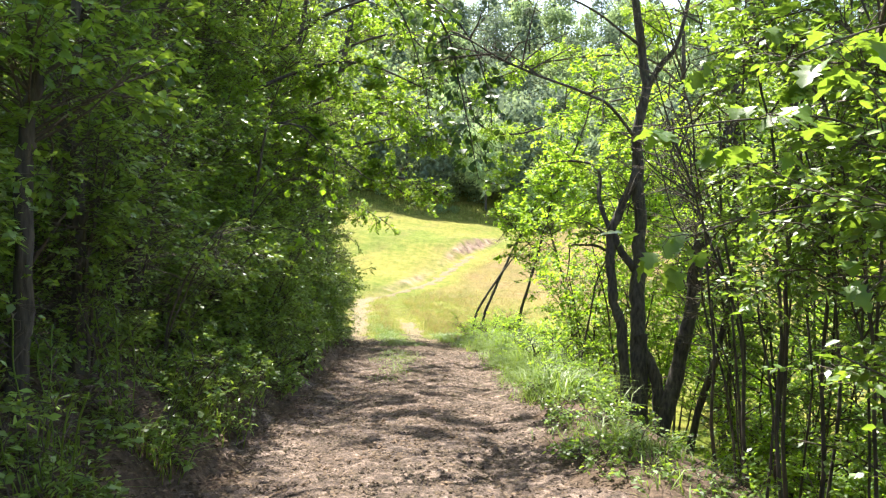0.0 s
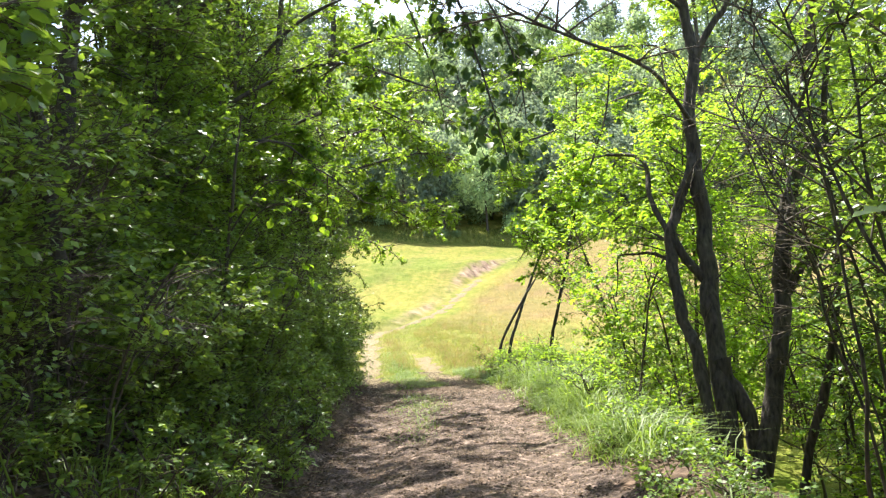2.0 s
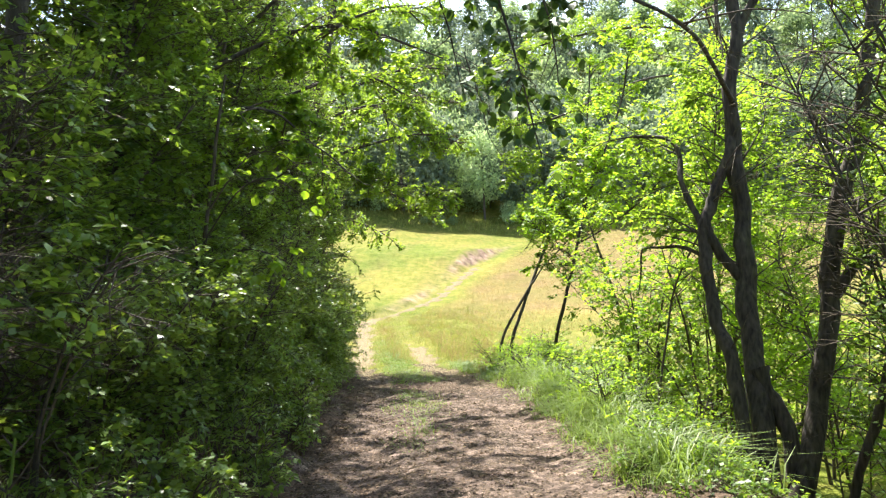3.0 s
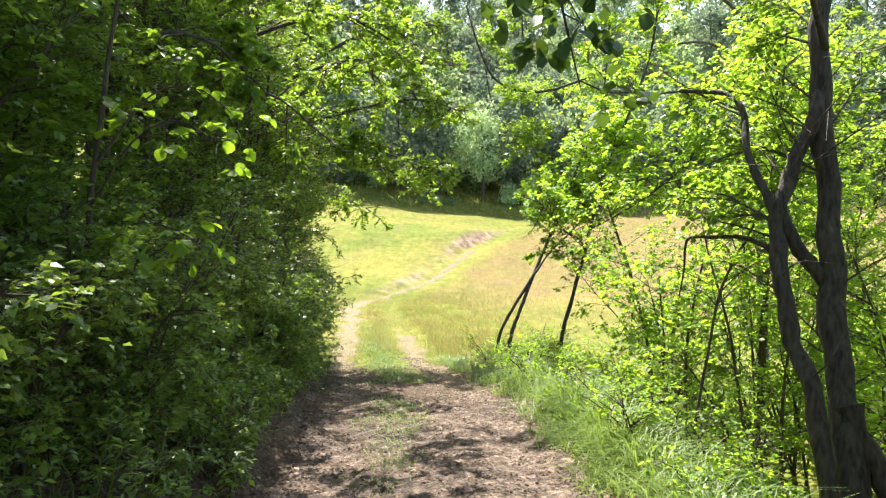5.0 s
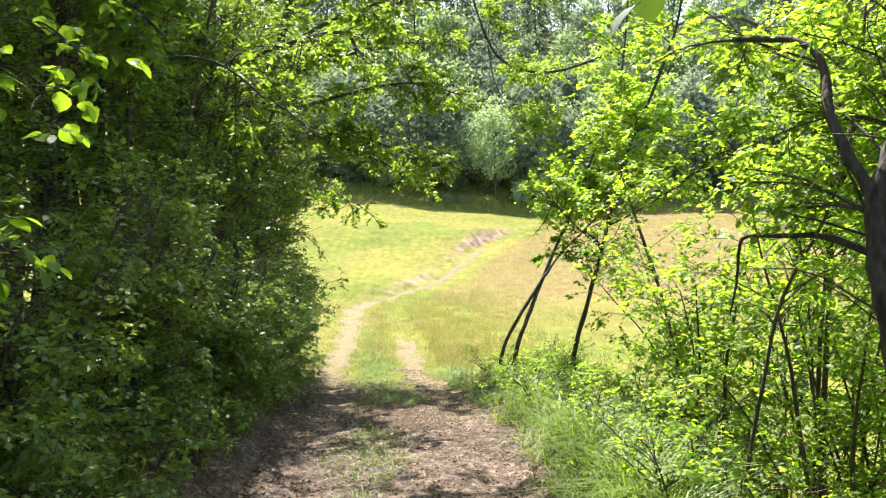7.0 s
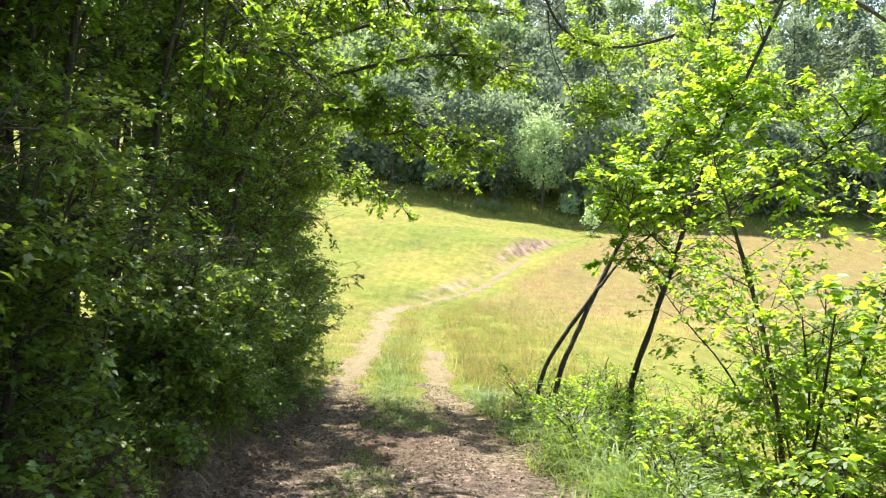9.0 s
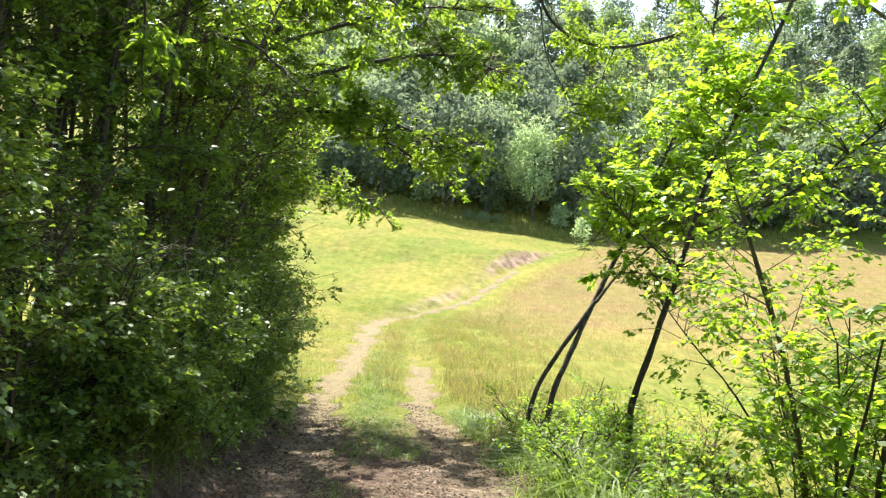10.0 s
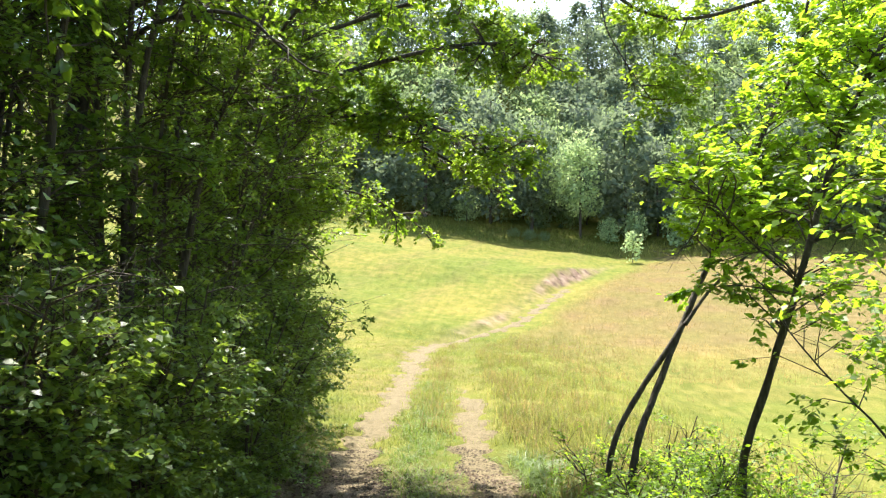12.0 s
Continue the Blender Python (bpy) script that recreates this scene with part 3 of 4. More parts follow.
# tall oak at the end of the hedge, its boughs reaching over the track
orng = np.random.default_rng(11)
O = (-3.75, 20.0, float(land(-3.75, 20.0)) - 0.1)
oak_lines = [smooth_line([O, (-3.85, 20.0, 0.4), (-3.9, 20.1, 1.9), (-3.45, 20.2, 3.2), (-2.9, 20.3, 4.4), (-2.4, 20.4, 6.2), (-2.2, 20.5, 8.2)], 16),
             smooth_line([(-3.45, 20.2, 3.2), (-2.4, 20.3, 3.5), (-1.3, 20.3, 3.75), (-0.4, 20.2, 3.8), (0.4, 20.0, 3.5)], 10, orng, 0.012),
             smooth_line([(-3.8, 20.1, 2.4), (-2.8, 20.3, 2.9), (-1.7, 20.3, 2.95), (-0.7, 20.1, 2.6), (0.05, 20.0, 2.2)], 10, orng, 0.012),
             smooth_line([(-2.9, 20.3, 4.4), (-1.9, 20.4, 5.0), (-0.8, 20.4, 5.3), (0.2, 20.3, 5.2)], 9, orng, 0.015),
             smooth_line([(-3.85, 20.0, 1.9), (-4.6, 21.5, 3.1), (-4.7, 22.6, 4.6), (-4.2, 23.4, 6.0)], 9, orng, 0.02),
             smooth_line([(-2.5, 20.4, 5.9), (-2.1, 21.2, 6.6), (-1.9, 21.9, 7.0)], 8, orng, 0.02),
             smooth_line([(-3.7, 20.1, 2.7), (-3.0, 19.2, 3.4), (-2.3, 18.6, 3.9), (-1.7, 18.2, 4.2)], 9, orng, 0.02),
             smooth_line([(-3.5, 20.2, 3.0), (-2.4, 20.5, 2.9), (-1.4, 20.5, 2.6), (-0.8, 20.4, 2.25), (-0.35, 20.3, 1.95)], 9, orng, 0.012),
             smooth_line([(-3.1, 20.3, 3.9), (-2.0, 20.5, 4.3), (-0.9, 20.6, 4.6), (0.2, 20.5, 4.5)], 9, orng, 0.015),
             smooth_line([(-3.9, 20.1, 2.0), (-3.0, 20.6, 2.1), (-2.2, 20.8, 2.0), (-1.6, 20.8, 1.7)], 9, orng, 0.015)]
woody("oak_tree", "tall oak with leaning dark trunk and boughs over the track", "tree", oak_lines, [(0.16, 0.04), (0.04, 0.008), (0.035, 0.007), (0.04, 0.008), (0.05, 0.01), (0.035, 0.008), (0.03, 0.007), (0.03, 0.007), (0.035, 0.007), (0.025, 0.006)],
      OAK_LEAF, BARK, orng, 280, 0.75, 4300, 0.32, 12, 0.068, "simple", lo=0.2, flat=0.6, stem_name="limb", sides=9, thick=0.014, split=True, rise=0.1)


for x, y in [(-6.2, 25.0), (-8.0, 20.0), (-6.4, 13.5), (-6.0, 9.5), (-6.2, 5.0)]:
    shrub(x, y, rng.uniform(6.5, 8.0), 1.6, 5, rng, "thicket_tree", "leafy thicket tree behind the hedge", HEDGE_LEAF, n1=110, n2=420, per=6, size=0.14, shape="simple", len1=1.6, len2=0.7, lo=0.05, group="thicket behind the hedge", radius=0.06)


for x, y in [(-4.9, 24.5), (-5.8, 27.5)]:
    shrub(x, y, 8.5, 1.5, 4, rng, "thicket_tree", "leafy thicket tree behind the hedge", OAK_LEAF, n1=150, n2=900, per=7, size=0.095, shape="simple", len1=1.5, len2=0.6, lo=0.3, group="thicket behind the hedge", radius=0.07)


# ---- trees and shrubs by the right-hand verge ----
trng = np.random.default_rng(5)
main_lines = [smooth_line([(2.22, 9.7, -1.1), (2.24, 10.0, 0.1), (2.19, 10.2, 0.58), (2.16, 10.35, 1.07), (2.21, 10.45, 1.53), (2.37, 10.48, 1.89), (2.52, 10.5, 2.3)], 16),
              smooth_line([(2.37, 9.7, -1.15), (2.45, 10.0, -0.1), (2.49, 10.25, 0.57), (2.54, 10.4, 1.08), (2.58, 10.49, 1.64), (2.54, 10.51, 2.3), (2.55, 10.53, 2.82), (2.66, 10.56, 3.33), (2.6, 10.6, 3.96), (2.4, 10.5, 5.4)], 22),
              smooth_line([(2.66, 10.55, 3.3), (2.84, 10.5, 3.65), (3.05, 10.4, 4.0), (3.4, 10.3, 5.6)], 8),
              smooth_line([(2.2, 10.43, 1.42), (2.08, 10.67, 1.88), (2.09, 10.93, 2.34), (1.77, 11.2, 2.45)], 9, trng, 0.01),
              smooth_line([(2.52, 10.4, 0.95), (2.3, 10.4, 1.2), (2.19, 10.42, 1.48)], 6),
              smooth_line([(2.58, 9.7, -1.15), (2.86, 9.85, -0.25), (3.08, 9.95, 0.46), (3.16, 10.0, 1.0), (3.27, 9.97, 1.65), (3.45, 9.91, 2.28), (3.56, 9.86, 3.12), (3.7, 9.8, 3.9), (3.9, 9.6, 5.2)], 18),
              smooth_line([(3.17, 10.0, 0.78), (3.36, 9.8, 1.12), (3.61, 9.6, 1.26), (4.3, 9.2, 1.4)], 9, trng, 0.01),
              smooth_line([(2.55, 10.45, 2.6), (2.0, 9.6, 2.95), (1.5, 8.7, 2.98), (0.75, 8.0, 3.1), (0.2, 7.6, 3.3)], 10, trng, 0.012),
              smooth_line([(2.6, 10.6, 3.9), (1.7, 10.0, 4.3), (0.7, 9.3, 4.4), (-0.2, 8.8, 4.1)], 10, trng, 0.02),
              smooth_line([(2.46, 10.03, 0.15), (2.54, 9.95, -0.15), (2.62, 9.86, -0.45), (2.64, 9.82, -0.8)], 7),
              smooth_line([(2.9, 9.5, -1.35), (2.95, 9.45, -0.9), (3.04, 9.35, -0.4), (3.17, 9.3, 0.1), (3.3, 9.3, 0.75), (3.36, 9.3, 1.4), (3.3, 9.2, 2.6), (3.5, 9.0, 4.2)], 14, trng, 0.008)]
main_tree = woody("multi_stemmed_tree", "dark multi-stemmed tree with forked crooked trunks beside the path", "tree", main_lines,
                  [(0.066, 0.05), (0.105, 0.042), (0.045, 0.015), (0.034, 0.016), (0.05, 0.05), (0.1, 0.042), (0.05, 0.015), (0.022, 0.006), (0.018, 0.005), (0.07, 0.08), (0.05, 0.02)],
                  OAK_LEAF, BARK, trng, 130, 1.0, 1450, 0.36, 9, 0.056, "ovate", bias=(0, 0.6, 0), lo=0.45, flat=0.5, stem_name="trunk", sides=10, thick=0.01, split=True,
                  drop=lambda p: (p[:, 1] < 10.6) & (p[:, 2] < 4.8) & (p[:, 0] < 3.2))
for t in fork(trng, main_lines[:2] + main_lines[5:7], 26, 0.9, 0.25, 0.5, (0, 0, 0), 0.12):
    part("branch", Pile().add(*tube(smooth_line(t, 6, trng, 0.03), np.linspace(0.008, 0.002, 6), 4)), TWIG, main_tree, "bare dark twig", True)
dead = part("dead_branch", Pile().add(*tube(smooth_line([(2.2, 10.42, 1.16), (2.05, 10.7, 1.27), (1.92, 10.95, 1.27), (1.8, 11.15, 1.27), (1.77, 11.2, 1.2), (1.77, 11.25, 1.0), (1.74, 11.3, 0.78)], 15), np.linspace(0.022, 0.006, 15), 6)), BARK, main_tree, "bare dead snapped branch", True)

twin = woody("leaning_tree", "slim twin-stemmed oak leaning away from the track", "tree",
             [smooth_line([(0.66, 17.55, -0.95), (0.72, 17.6, -0.55), (0.93, 17.7, -0.13), (1.25, 17.8, 0.32), (1.42, 17.9, 0.55)], 10),
              smooth_line([(0.85, 17.45, -0.95), (0.95, 17.5, -0.4), (1.15, 17.69, 0.03), (1.38, 17.87, 0.47), (1.6, 18.06, 0.94), (1.9, 18.24, 1.48), (2.16, 18.43, 2.04), (2.5, 18.61, 2.74), (2.81, 18.8, 3.46), (3.0, 18.9, 5.0)], 18),
              smooth_line([(1.41, 17.85, 0.53), (1.68, 17.97, 0.84), (2.03, 18.13, 1.14), (2.5, 18.3, 1.55), (3.2, 18.5, 2.2)], 9, trng, 0.01),],
             [(0.028, 0.024), (0.034, 0.014), (0.017, 0.007)], BRIGHT_LEAF, BARK, trng, 95, 0.75, 760, 0.32, 8, 0.072, "oak", lo=0.48, flat=0.38, stem_name="trunk", sides=8, thick=0.009, split=True, bare=1,
             drop=lambda p: (p[:, 2] < 1.15) & (p[:, 1] < 18.1))
b = on_land(6.6, 21.2, -0.1)
woody("field_oak", "oak at the field edge with a dipping bough over the track", "tree",
      [smooth_line([b, (6.55, 21.1, 1.5), (6.4, 21.0, 4.0), (6.3, 20.8, 7.0)], 12, trng, 0.02), smooth_line([(6.4, 21.0, 4.4), (5.2, 20.5, 4.8), (3.8, 19.9, 4.5), (2.6, 19.5, 3.98), (1.7, 19.3, 3.74), (0.95, 18.9, 3.88), (0.62, 18.8, 4.5), (0.4, 18.7, 5.2)], 16, trng, 0.008),
       smooth_line([(0.75, 18.83, 4.1), (0.85, 18.75, 3.5), (1.1, 18.7, 3.0), (1.35, 18.7, 2.6)], 7, trng, 0.015), smooth_line([(1.75, 19.3, 3.72), (1.6, 19.2, 3.3), (1.7, 19.2, 2.9)], 6, trng, 0.01),
       smooth_line([(6.35, 20.9, 5.2), (5.0, 20.2, 5.8), (2.6, 19.4, 5.5), (1.2, 19.0, 5.0)], 10, trng, 0.02), smooth_line([(6.35, 20.9, 5.6), (5.5, 19.6, 6.4), (4.6, 19.0, 6.6)], 8, trng, 0.02)],
      [(0.13, 0.04), (0.03, 0.012), (0.009, 0.003), (0.007, 0.003), (0.035, 0.01), (0.035, 0.01)], OAK_LEAF, BARK, trng, 140, 0.6, 1150, 0.3, 8, 0.064, "simple", lo=0.3, flat=0.6, stem_name="limb", sides=8, thick=0.006, split=True, bare=1,
      drop=lambda p: p[:, 0] < 0.85 + 0.25 * np.sin(p[:, 2] * 5))
stemC = woody("slim_tree", "slim dark tree leaning over the bright meadow edge", "tree",
              [smooth_line([(1.62, 16.9, -1.2), (1.64, 16.9, -0.73), (1.67, 16.86, -0.32), (1.82, 16.82, 0.18), (1.93, 16.79, 0.58), (2.01, 16.75, 0.89), (2.1, 16.71, 1.24), (2.35, 16.68, 2.09), (2.62, 16.64, 2.72), (3.0, 16.5, 3.7), (3.2, 16.4, 4.8)], 20),
               smooth_line([(2.1, 16.71, 1.24), (2.5, 16.2, 1.5), (3.0, 15.7, 1.9), (3.4, 15.2, 2.4)], 8, trng, 0.01),
               smooth_line([(2.03, 16.75, 0.95), (1.7, 16.9, 1.3), (1.45, 17.0, 1.6), (1.3, 17.1, 1.8)], 7, trng, 0.01)],
              [(0.034, 0.015), (0.014, 0.005), (0.009, 0.004)], BRIGHT_LEAF, BARK, trng, 110, 0.75, 860, 0.32, 8, 0.072, "oak", lo=0.38, flat=0.38, stem_name="trunk", sides=8, thick=0.008, split=True,
              drop=lambda p: (p[:, 2] < 1.75) & (p[:, 1] < 16.9) & (p[:, 0] < 2.35))
sap_line = smooth_line([(2.0, 12.0, -1.0), (2.19, 12.0, 0.05), (2.33, 11.9, 0.82), (2.65, 11.8, 1.49), (2.83, 11.8, 2.3), (2.9, 11.8, 3.2)], 12)
woody("sapling", "thin bent sapling with bright green leaves", "tree", [sap_line], [(0.016, 0.006)], BRIGHT_LEAF, TWIG, trng, 40, 0.7, 200, 0.35, 8, 0.065, "ovate", lo=0.3, thick=0.006, split=True)

LIT = "bright green leafy shrub at the sunlit field edge"
for x, y, h, n in [(3.2, 13.6, 5.8, 800), (4.4, 15.2, 6.4, 820), (5.2, 12.6, 6.2, 700), (5.0, 10.6, 5.8, 600)]:
    shrub(x, y, h, 1.2, 2, trng, "field_edge_tree", "young tree with sunlit yellow-green leaves at the field edge", BRIGHT_LEAF if y > 13 else OAK_LEAF, n1=110, n2=n, per=9, size=0.06, len1=1.1, len2=0.42, lo=0.48, group="young trees at the field edge", radius=0.02, shape="simple",
          drop=lambda p: p[:, 0] < 0.13 * p[:, 1] - 0.55)
for x, y, h, n in [(2.6, 14.3, 3.3, 280), (2.9, 12.4, 3.4, 240), (3.6, 13.8, 3.6, 260), (2.7, 14.2, 1.0, 110), (3.9, 15.8, 3.2, 220), (4.4, 12.0, 4.4, 300), (5.2, 14.2, 4.2, 300), (2.9, 18.9, 1.2, 80), (4.2, 17.6, 2.4, 140), (5.4, 10.2, 4.6, 320)]:
    shrub(x, y, h, 1.1, 3, trng, "sunlit_shrub", LIT, BRIGHT_LEAF, n1=70, n2=int(n * 1.25), per=9, shape="simple", size=0.06, len1=0.9, len2=0.4, lo=0.15, group="shrubs along the field edge", radius=0.018)
for x, y, h, n in [(0.95, 16.4, 0.55, 110), (1.15, 15.2, 0.5, 110), (1.4, 18.0, 0.85, 170), (0.75, 17.9, 0.6, 110), (1.5, 13.6, 0.6, 130), (2.3, 16.2, 0.9, 190), (1.15, 18.5, 1.1, 60), (2.5, 17.0, 1.0, 170), (2.0, 15.0, 0.5, 150), (1.25, 17.0, 0.8, 190), (0.95, 17.2, 0.6, 150), (2.3, 15.4, 1.0, 170), (1.75, 18.4, 1.0, 160), (2.4, 18.4, 1.0, 120), (2.6, 13.8, 0.9, 150), (1.75, 12.6, 0.8, 150), (2.2, 13.6, 0.9, 130), (1.5, 11.4, 0.6, 130), (2.0, 10.9, 0.7, 130), (1.7, 17.3, 0.7, 140)]:
    shrub(x, y, h, 0.4, 6, trng, "verge_shrub", "low green shrub in the grassy verge", BRIGHT_LEAF, n1=40, n2=int(n * 0.9), per=7, shape="simple", size=0.044, len1=0.4, len2=0.25, lo=0.08, group="low shrubs on the verge", radius=0.008)
for x, y, h, n in [(2.6, 14.6, 2.6, 170), (3.2, 15.6, 2.8, 170), (3.0, 13.2, 2.0, 130), (3.7, 13.0, 3.0, 200)]:      # open arching shrubs, the field showing through
    shrub(x, y, h, 1.7, 4, trng, "sunlit_shrub", "open arching shrub with sunlit yellow-green leaves", BRIGHT_LEAF, n1=44, n2=n, per=8, size=0.062, len1=0.8, len2=0.35, lo=0.2, group="shrubs along the field edge", radius=0.014, bark=BARK, wobble=0.05)
for x, y, h in [(3.7, 9.3, 4.6), (3.0, 7.4, 5.0), (2.75, 6.2, 4.8), (3.5, 6.2, 5.0), (2.9, 5.0, 4.6), (4.0, 8.6, 5.0), (3.5, 4.2, 4.8), (2.9, 3.4, 4.4), (4.6, 7.0, 5.2), (4.6, 5.2, 5.2), (3.2, 2.0, 4.6), (2.9, 0.4, 4.6)]:
    open_low = x < 3.2 and 4 < y < 9.5                       # bare stems below, the field showing between them
    shrub(x, y, h, 0.9 if open_low else 1.3, 7 if open_low else 5, trng, "coppice_shrub", "coppiced shrub of many thin dark upright stems", HEDGE_LEAF, n1=90 if open_low else 130, n2=540 if open_low else 740, per=8, size=0.058, len1=0.75, len2=0.4, lo=0.45 if open_low else 0.1, shoots=0 if open_low else 10,
          group="coppiced shrubs by the path", radius=0.012, foot=0.6, bark=BARK, wobble=0.11, shape="ovate" if x < 3.1 else "simple", drop=lambda p: (p[:, 0] < 0.33 * p[:, 1] - 0.1) & (p[:, 2] < 3.6))
for x, y, h in [(6.0, 6.0, 3.0), (6.4, 8.5, 3.2), (7.2, 11.5, 3.0), (6.8, 14.5, 2.6), (5.8, 16.8, 2.4)]:
    shrub(x, y, h, 1.2, 6, trng, "sunlit_shrub", LIT, BRIGHT_LEAF, n1=100, n2=420, per=7, size=0.1, len1=1.1, len2=0.5, lo=0.05, group="shrubs along the field edge", radius=0.018)
for x, y, h in [(4.0, 5.6, 0.9), (4.3, 7.2, 1.0), (5.2, 6.2, 1.1), (5.0, 8.4, 1.0), (3.6, 8.6, 0.8), (3.7, 4.4, 0.8), (6.2, 7.4, 1.1), (4.4, 9.6, 0.9), (3.3, 6.8, 0.7), (5.6, 4.6, 1.0)]:
    shrub(x, y, h, 0.6, 6, trng, "sunlit_shrub", "low sunlit bramble in the hollow below the coppice", BRIGHT_LEAF, n1=60, n2=230, per=8, shape="simple", size=0.06, len1=0.6, len2=0.3, lo=0.05, group="shrubs along the field edge", radius=0.008)
for y in np.arange(1.5, 9.3, 0.42):
    shrub(1.2 + 0.6 * trng.random(), y, trng.uniform(0.1, 0.22), 0.25, 5, trng, "verge_herb", "low dark green herb growth on the path edge", HEDGE_LEAF, n1=30, n2=50, per=6, size=0.042, len1=0.26, len2=0.16,
          lo=0.05, group="herbs along the path edge", radius=0.004, shape="simple")
for y in np.arange(2.0, 19.0, 0.8):
    shrub(float(path_x(y)) - 1.55 - 0.2 * trng.random(), y + trng.uniform(-0.4, 0.4), trng.uniform(0.2, 0.5), 0.3, 4, trng, "bank_herb", "small leafy herb at the foot of the bank", BRAMBLE_LEAF, n1=26, n2=80, per=6, shape="simple", size=0.055,
          len1=0.25, len2=0.16, lo=0.05, group="herbs at the foot of the bank", radius=0.005)

for x, y, h in [(-1.95, 4.0, 0.9), (-2.0, 5.2, 1.1), (-1.85, 6.6, 0.7), (-1.95, 8.6, 0.8), (-1.9, 10.4, 0.8)]:
    shrub(x, y, h, 0.3, 7, trng, "tall_herb", "tall upright herb with narrow pale green leaves on the bank", BRAMBLE_LEAF, n1=110, n2=60, per=5, size=0.055, len1=0.16, len2=0.1, lo=0.05, group="tall herbs on the bank", radius=0.003, bark=GRASS,
          bias=(0.1, 0, 0.2), shoots=0, shape="blade")

# Added tree, mostly above view: shades the verge and closes gaps of sky.
b = on_land(4.2, 6.4, -0.1)
woody("added_roofing_tree", "tall dark-stemmed tree added to shade the coppice and path", "tree",
      [smooth_line([b, (4.15, 6.4, 1.5), (3.9, 6.5, 3.5), (3.6, 6.6, 6.5)], 12, trng, 0.02), smooth_line([(3.95, 6.5, 3.3), (3.0, 6.2, 4.3), (1.6, 5.9, 4.7), (0.0, 5.6, 4.5)], 10, trng, 0.03),
       smooth_line([(3.8, 6.5, 4.2), (3.0, 7.6, 5.0), (1.8, 8.6, 5.2), (0.4, 9.4, 5.0)], 10, trng, 0.03), smooth_line([(3.9, 6.5, 3.8), (3.2, 5.2, 4.6), (2.2, 4.2, 5.0), (1.3, 3.4, 4.8)], 10, trng, 0.03),
       smooth_line([(3.7, 6.6, 5.0), (2.6, 6.9, 6.0), (1.2, 7.2, 6.4)], 9, trng, 0.03)],
      [(0.09, 0.03), (0.03, 0.008), (0.03, 0.008), (0.03, 0.008), (0.03, 0.008)], OAK_LEAF, BARK, trng, 70, 0.9, 900, 0.36, 13, 0.075, "simple", lo=0.3, flat=0.5, stem_name="limb", thick=0.008, split=True, rise=0.05)

for y in np.arange(8.6, 19.0, 0.42):
    shrub(float(path_x(y)) + 1.6 + 0.5 * trng.random(), y, trng.uniform(0.15, 0.35), 0.22, 5, trng, "verge_plant", "bright green leafy plant in the verge grass", BRIGHT_LEAF, n1=28, n2=80, per=6, shape="simple", size=0.042,
          len1=0.2, len2=0.13, lo=0.05, group="plants in the verge grass", radius=0.004)

# maple sprays hanging into the way, from the tree behind the coppice
mrng = np.random.default_rng(3)
maple = woody("maple_tree", "young maple with large leaves reaching out over the path", "tree",
              [smooth_line([(2.6, 4.6, -0.4), (2.5, 4.5, 1.0), (2.3, 4.3, 2.2), (2.2, 4.2, 4.2)], 10), smooth_line([(2.35, 4.35, 1.9), (1.8, 3.95, 2.05), (1.2, 3.6, 2.0), (0.75, 3.5, 1.93)], 8),
               smooth_line([(2.4, 4.4, 1.5), (1.9, 4.1, 1.65), (1.4, 3.9, 1.6), (1.05, 3.8, 1.5)], 8), smooth_line([(2.3, 4.3, 2.3), (1.9, 4.6, 2.6), (1.4, 4.8, 2.5)], 7), smooth_line([(2.45, 4.4, 1.2), (2.2, 3.9, 1.55), (1.9, 3.5, 1.45), (1.6, 3.3, 1.3)], 7),
               smooth_line([(2.3, 4.3, 2.2), (2.0, 3.7, 2.4), (1.6, 3.2, 2.3), (1.2, 3.0, 2.15)], 7)],
              [(0.03, 0.012), (0.007, 0.003), (0.007, 0.003), (0.007, 0.003), (0.007, 0.003), (0.007, 0.003)], HEDGE_LEAF, TWIG, mrng, 60, 0.34, 92, 0.22, 3, 0.1, "maple", lo=0.45, flat=0.3, thick=0.003, split=True, rise=0.0, single=True)
woody("hazel_shrub", "hazel in the hedge with large translucent leaves over the bank", "shrub",
      [smooth_line([on_land(-2.5, 9.8, -0.1), (-2.4, 9.7, 1.2), (-2.25, 9.6, 2.0), (-2.05, 9.6, 3.0)], 9), smooth_line([(-2.35, 9.65, 1.6), (-2.0, 9.5, 2.0), (-1.7, 9.4, 2.1), (-1.45, 9.35, 1.95)], 8),
       smooth_line([(-2.25, 9.6, 1.9), (-1.95, 9.7, 2.3), (-1.7, 9.8, 2.35), (-1.5, 9.8, 2.2)], 8), smooth_line([(-2.4, 9.7, 1.1), (-2.05, 9.5, 1.5), (-1.75, 9.3, 1.5), (-1.55, 9.2, 1.4)], 7)],
      [(0.025, 0.01), (0.008, 0.003), (0.008, 0.003), (0.007, 0.003)], BRIGHT_LEAF, TWIG, mrng, 40, 0.3, 60, 0.18, 3, 0.072, "lime", lo=0.4, flat=0.3, thick=0.003, split=True, rise=0.0, single=True, bare=1)
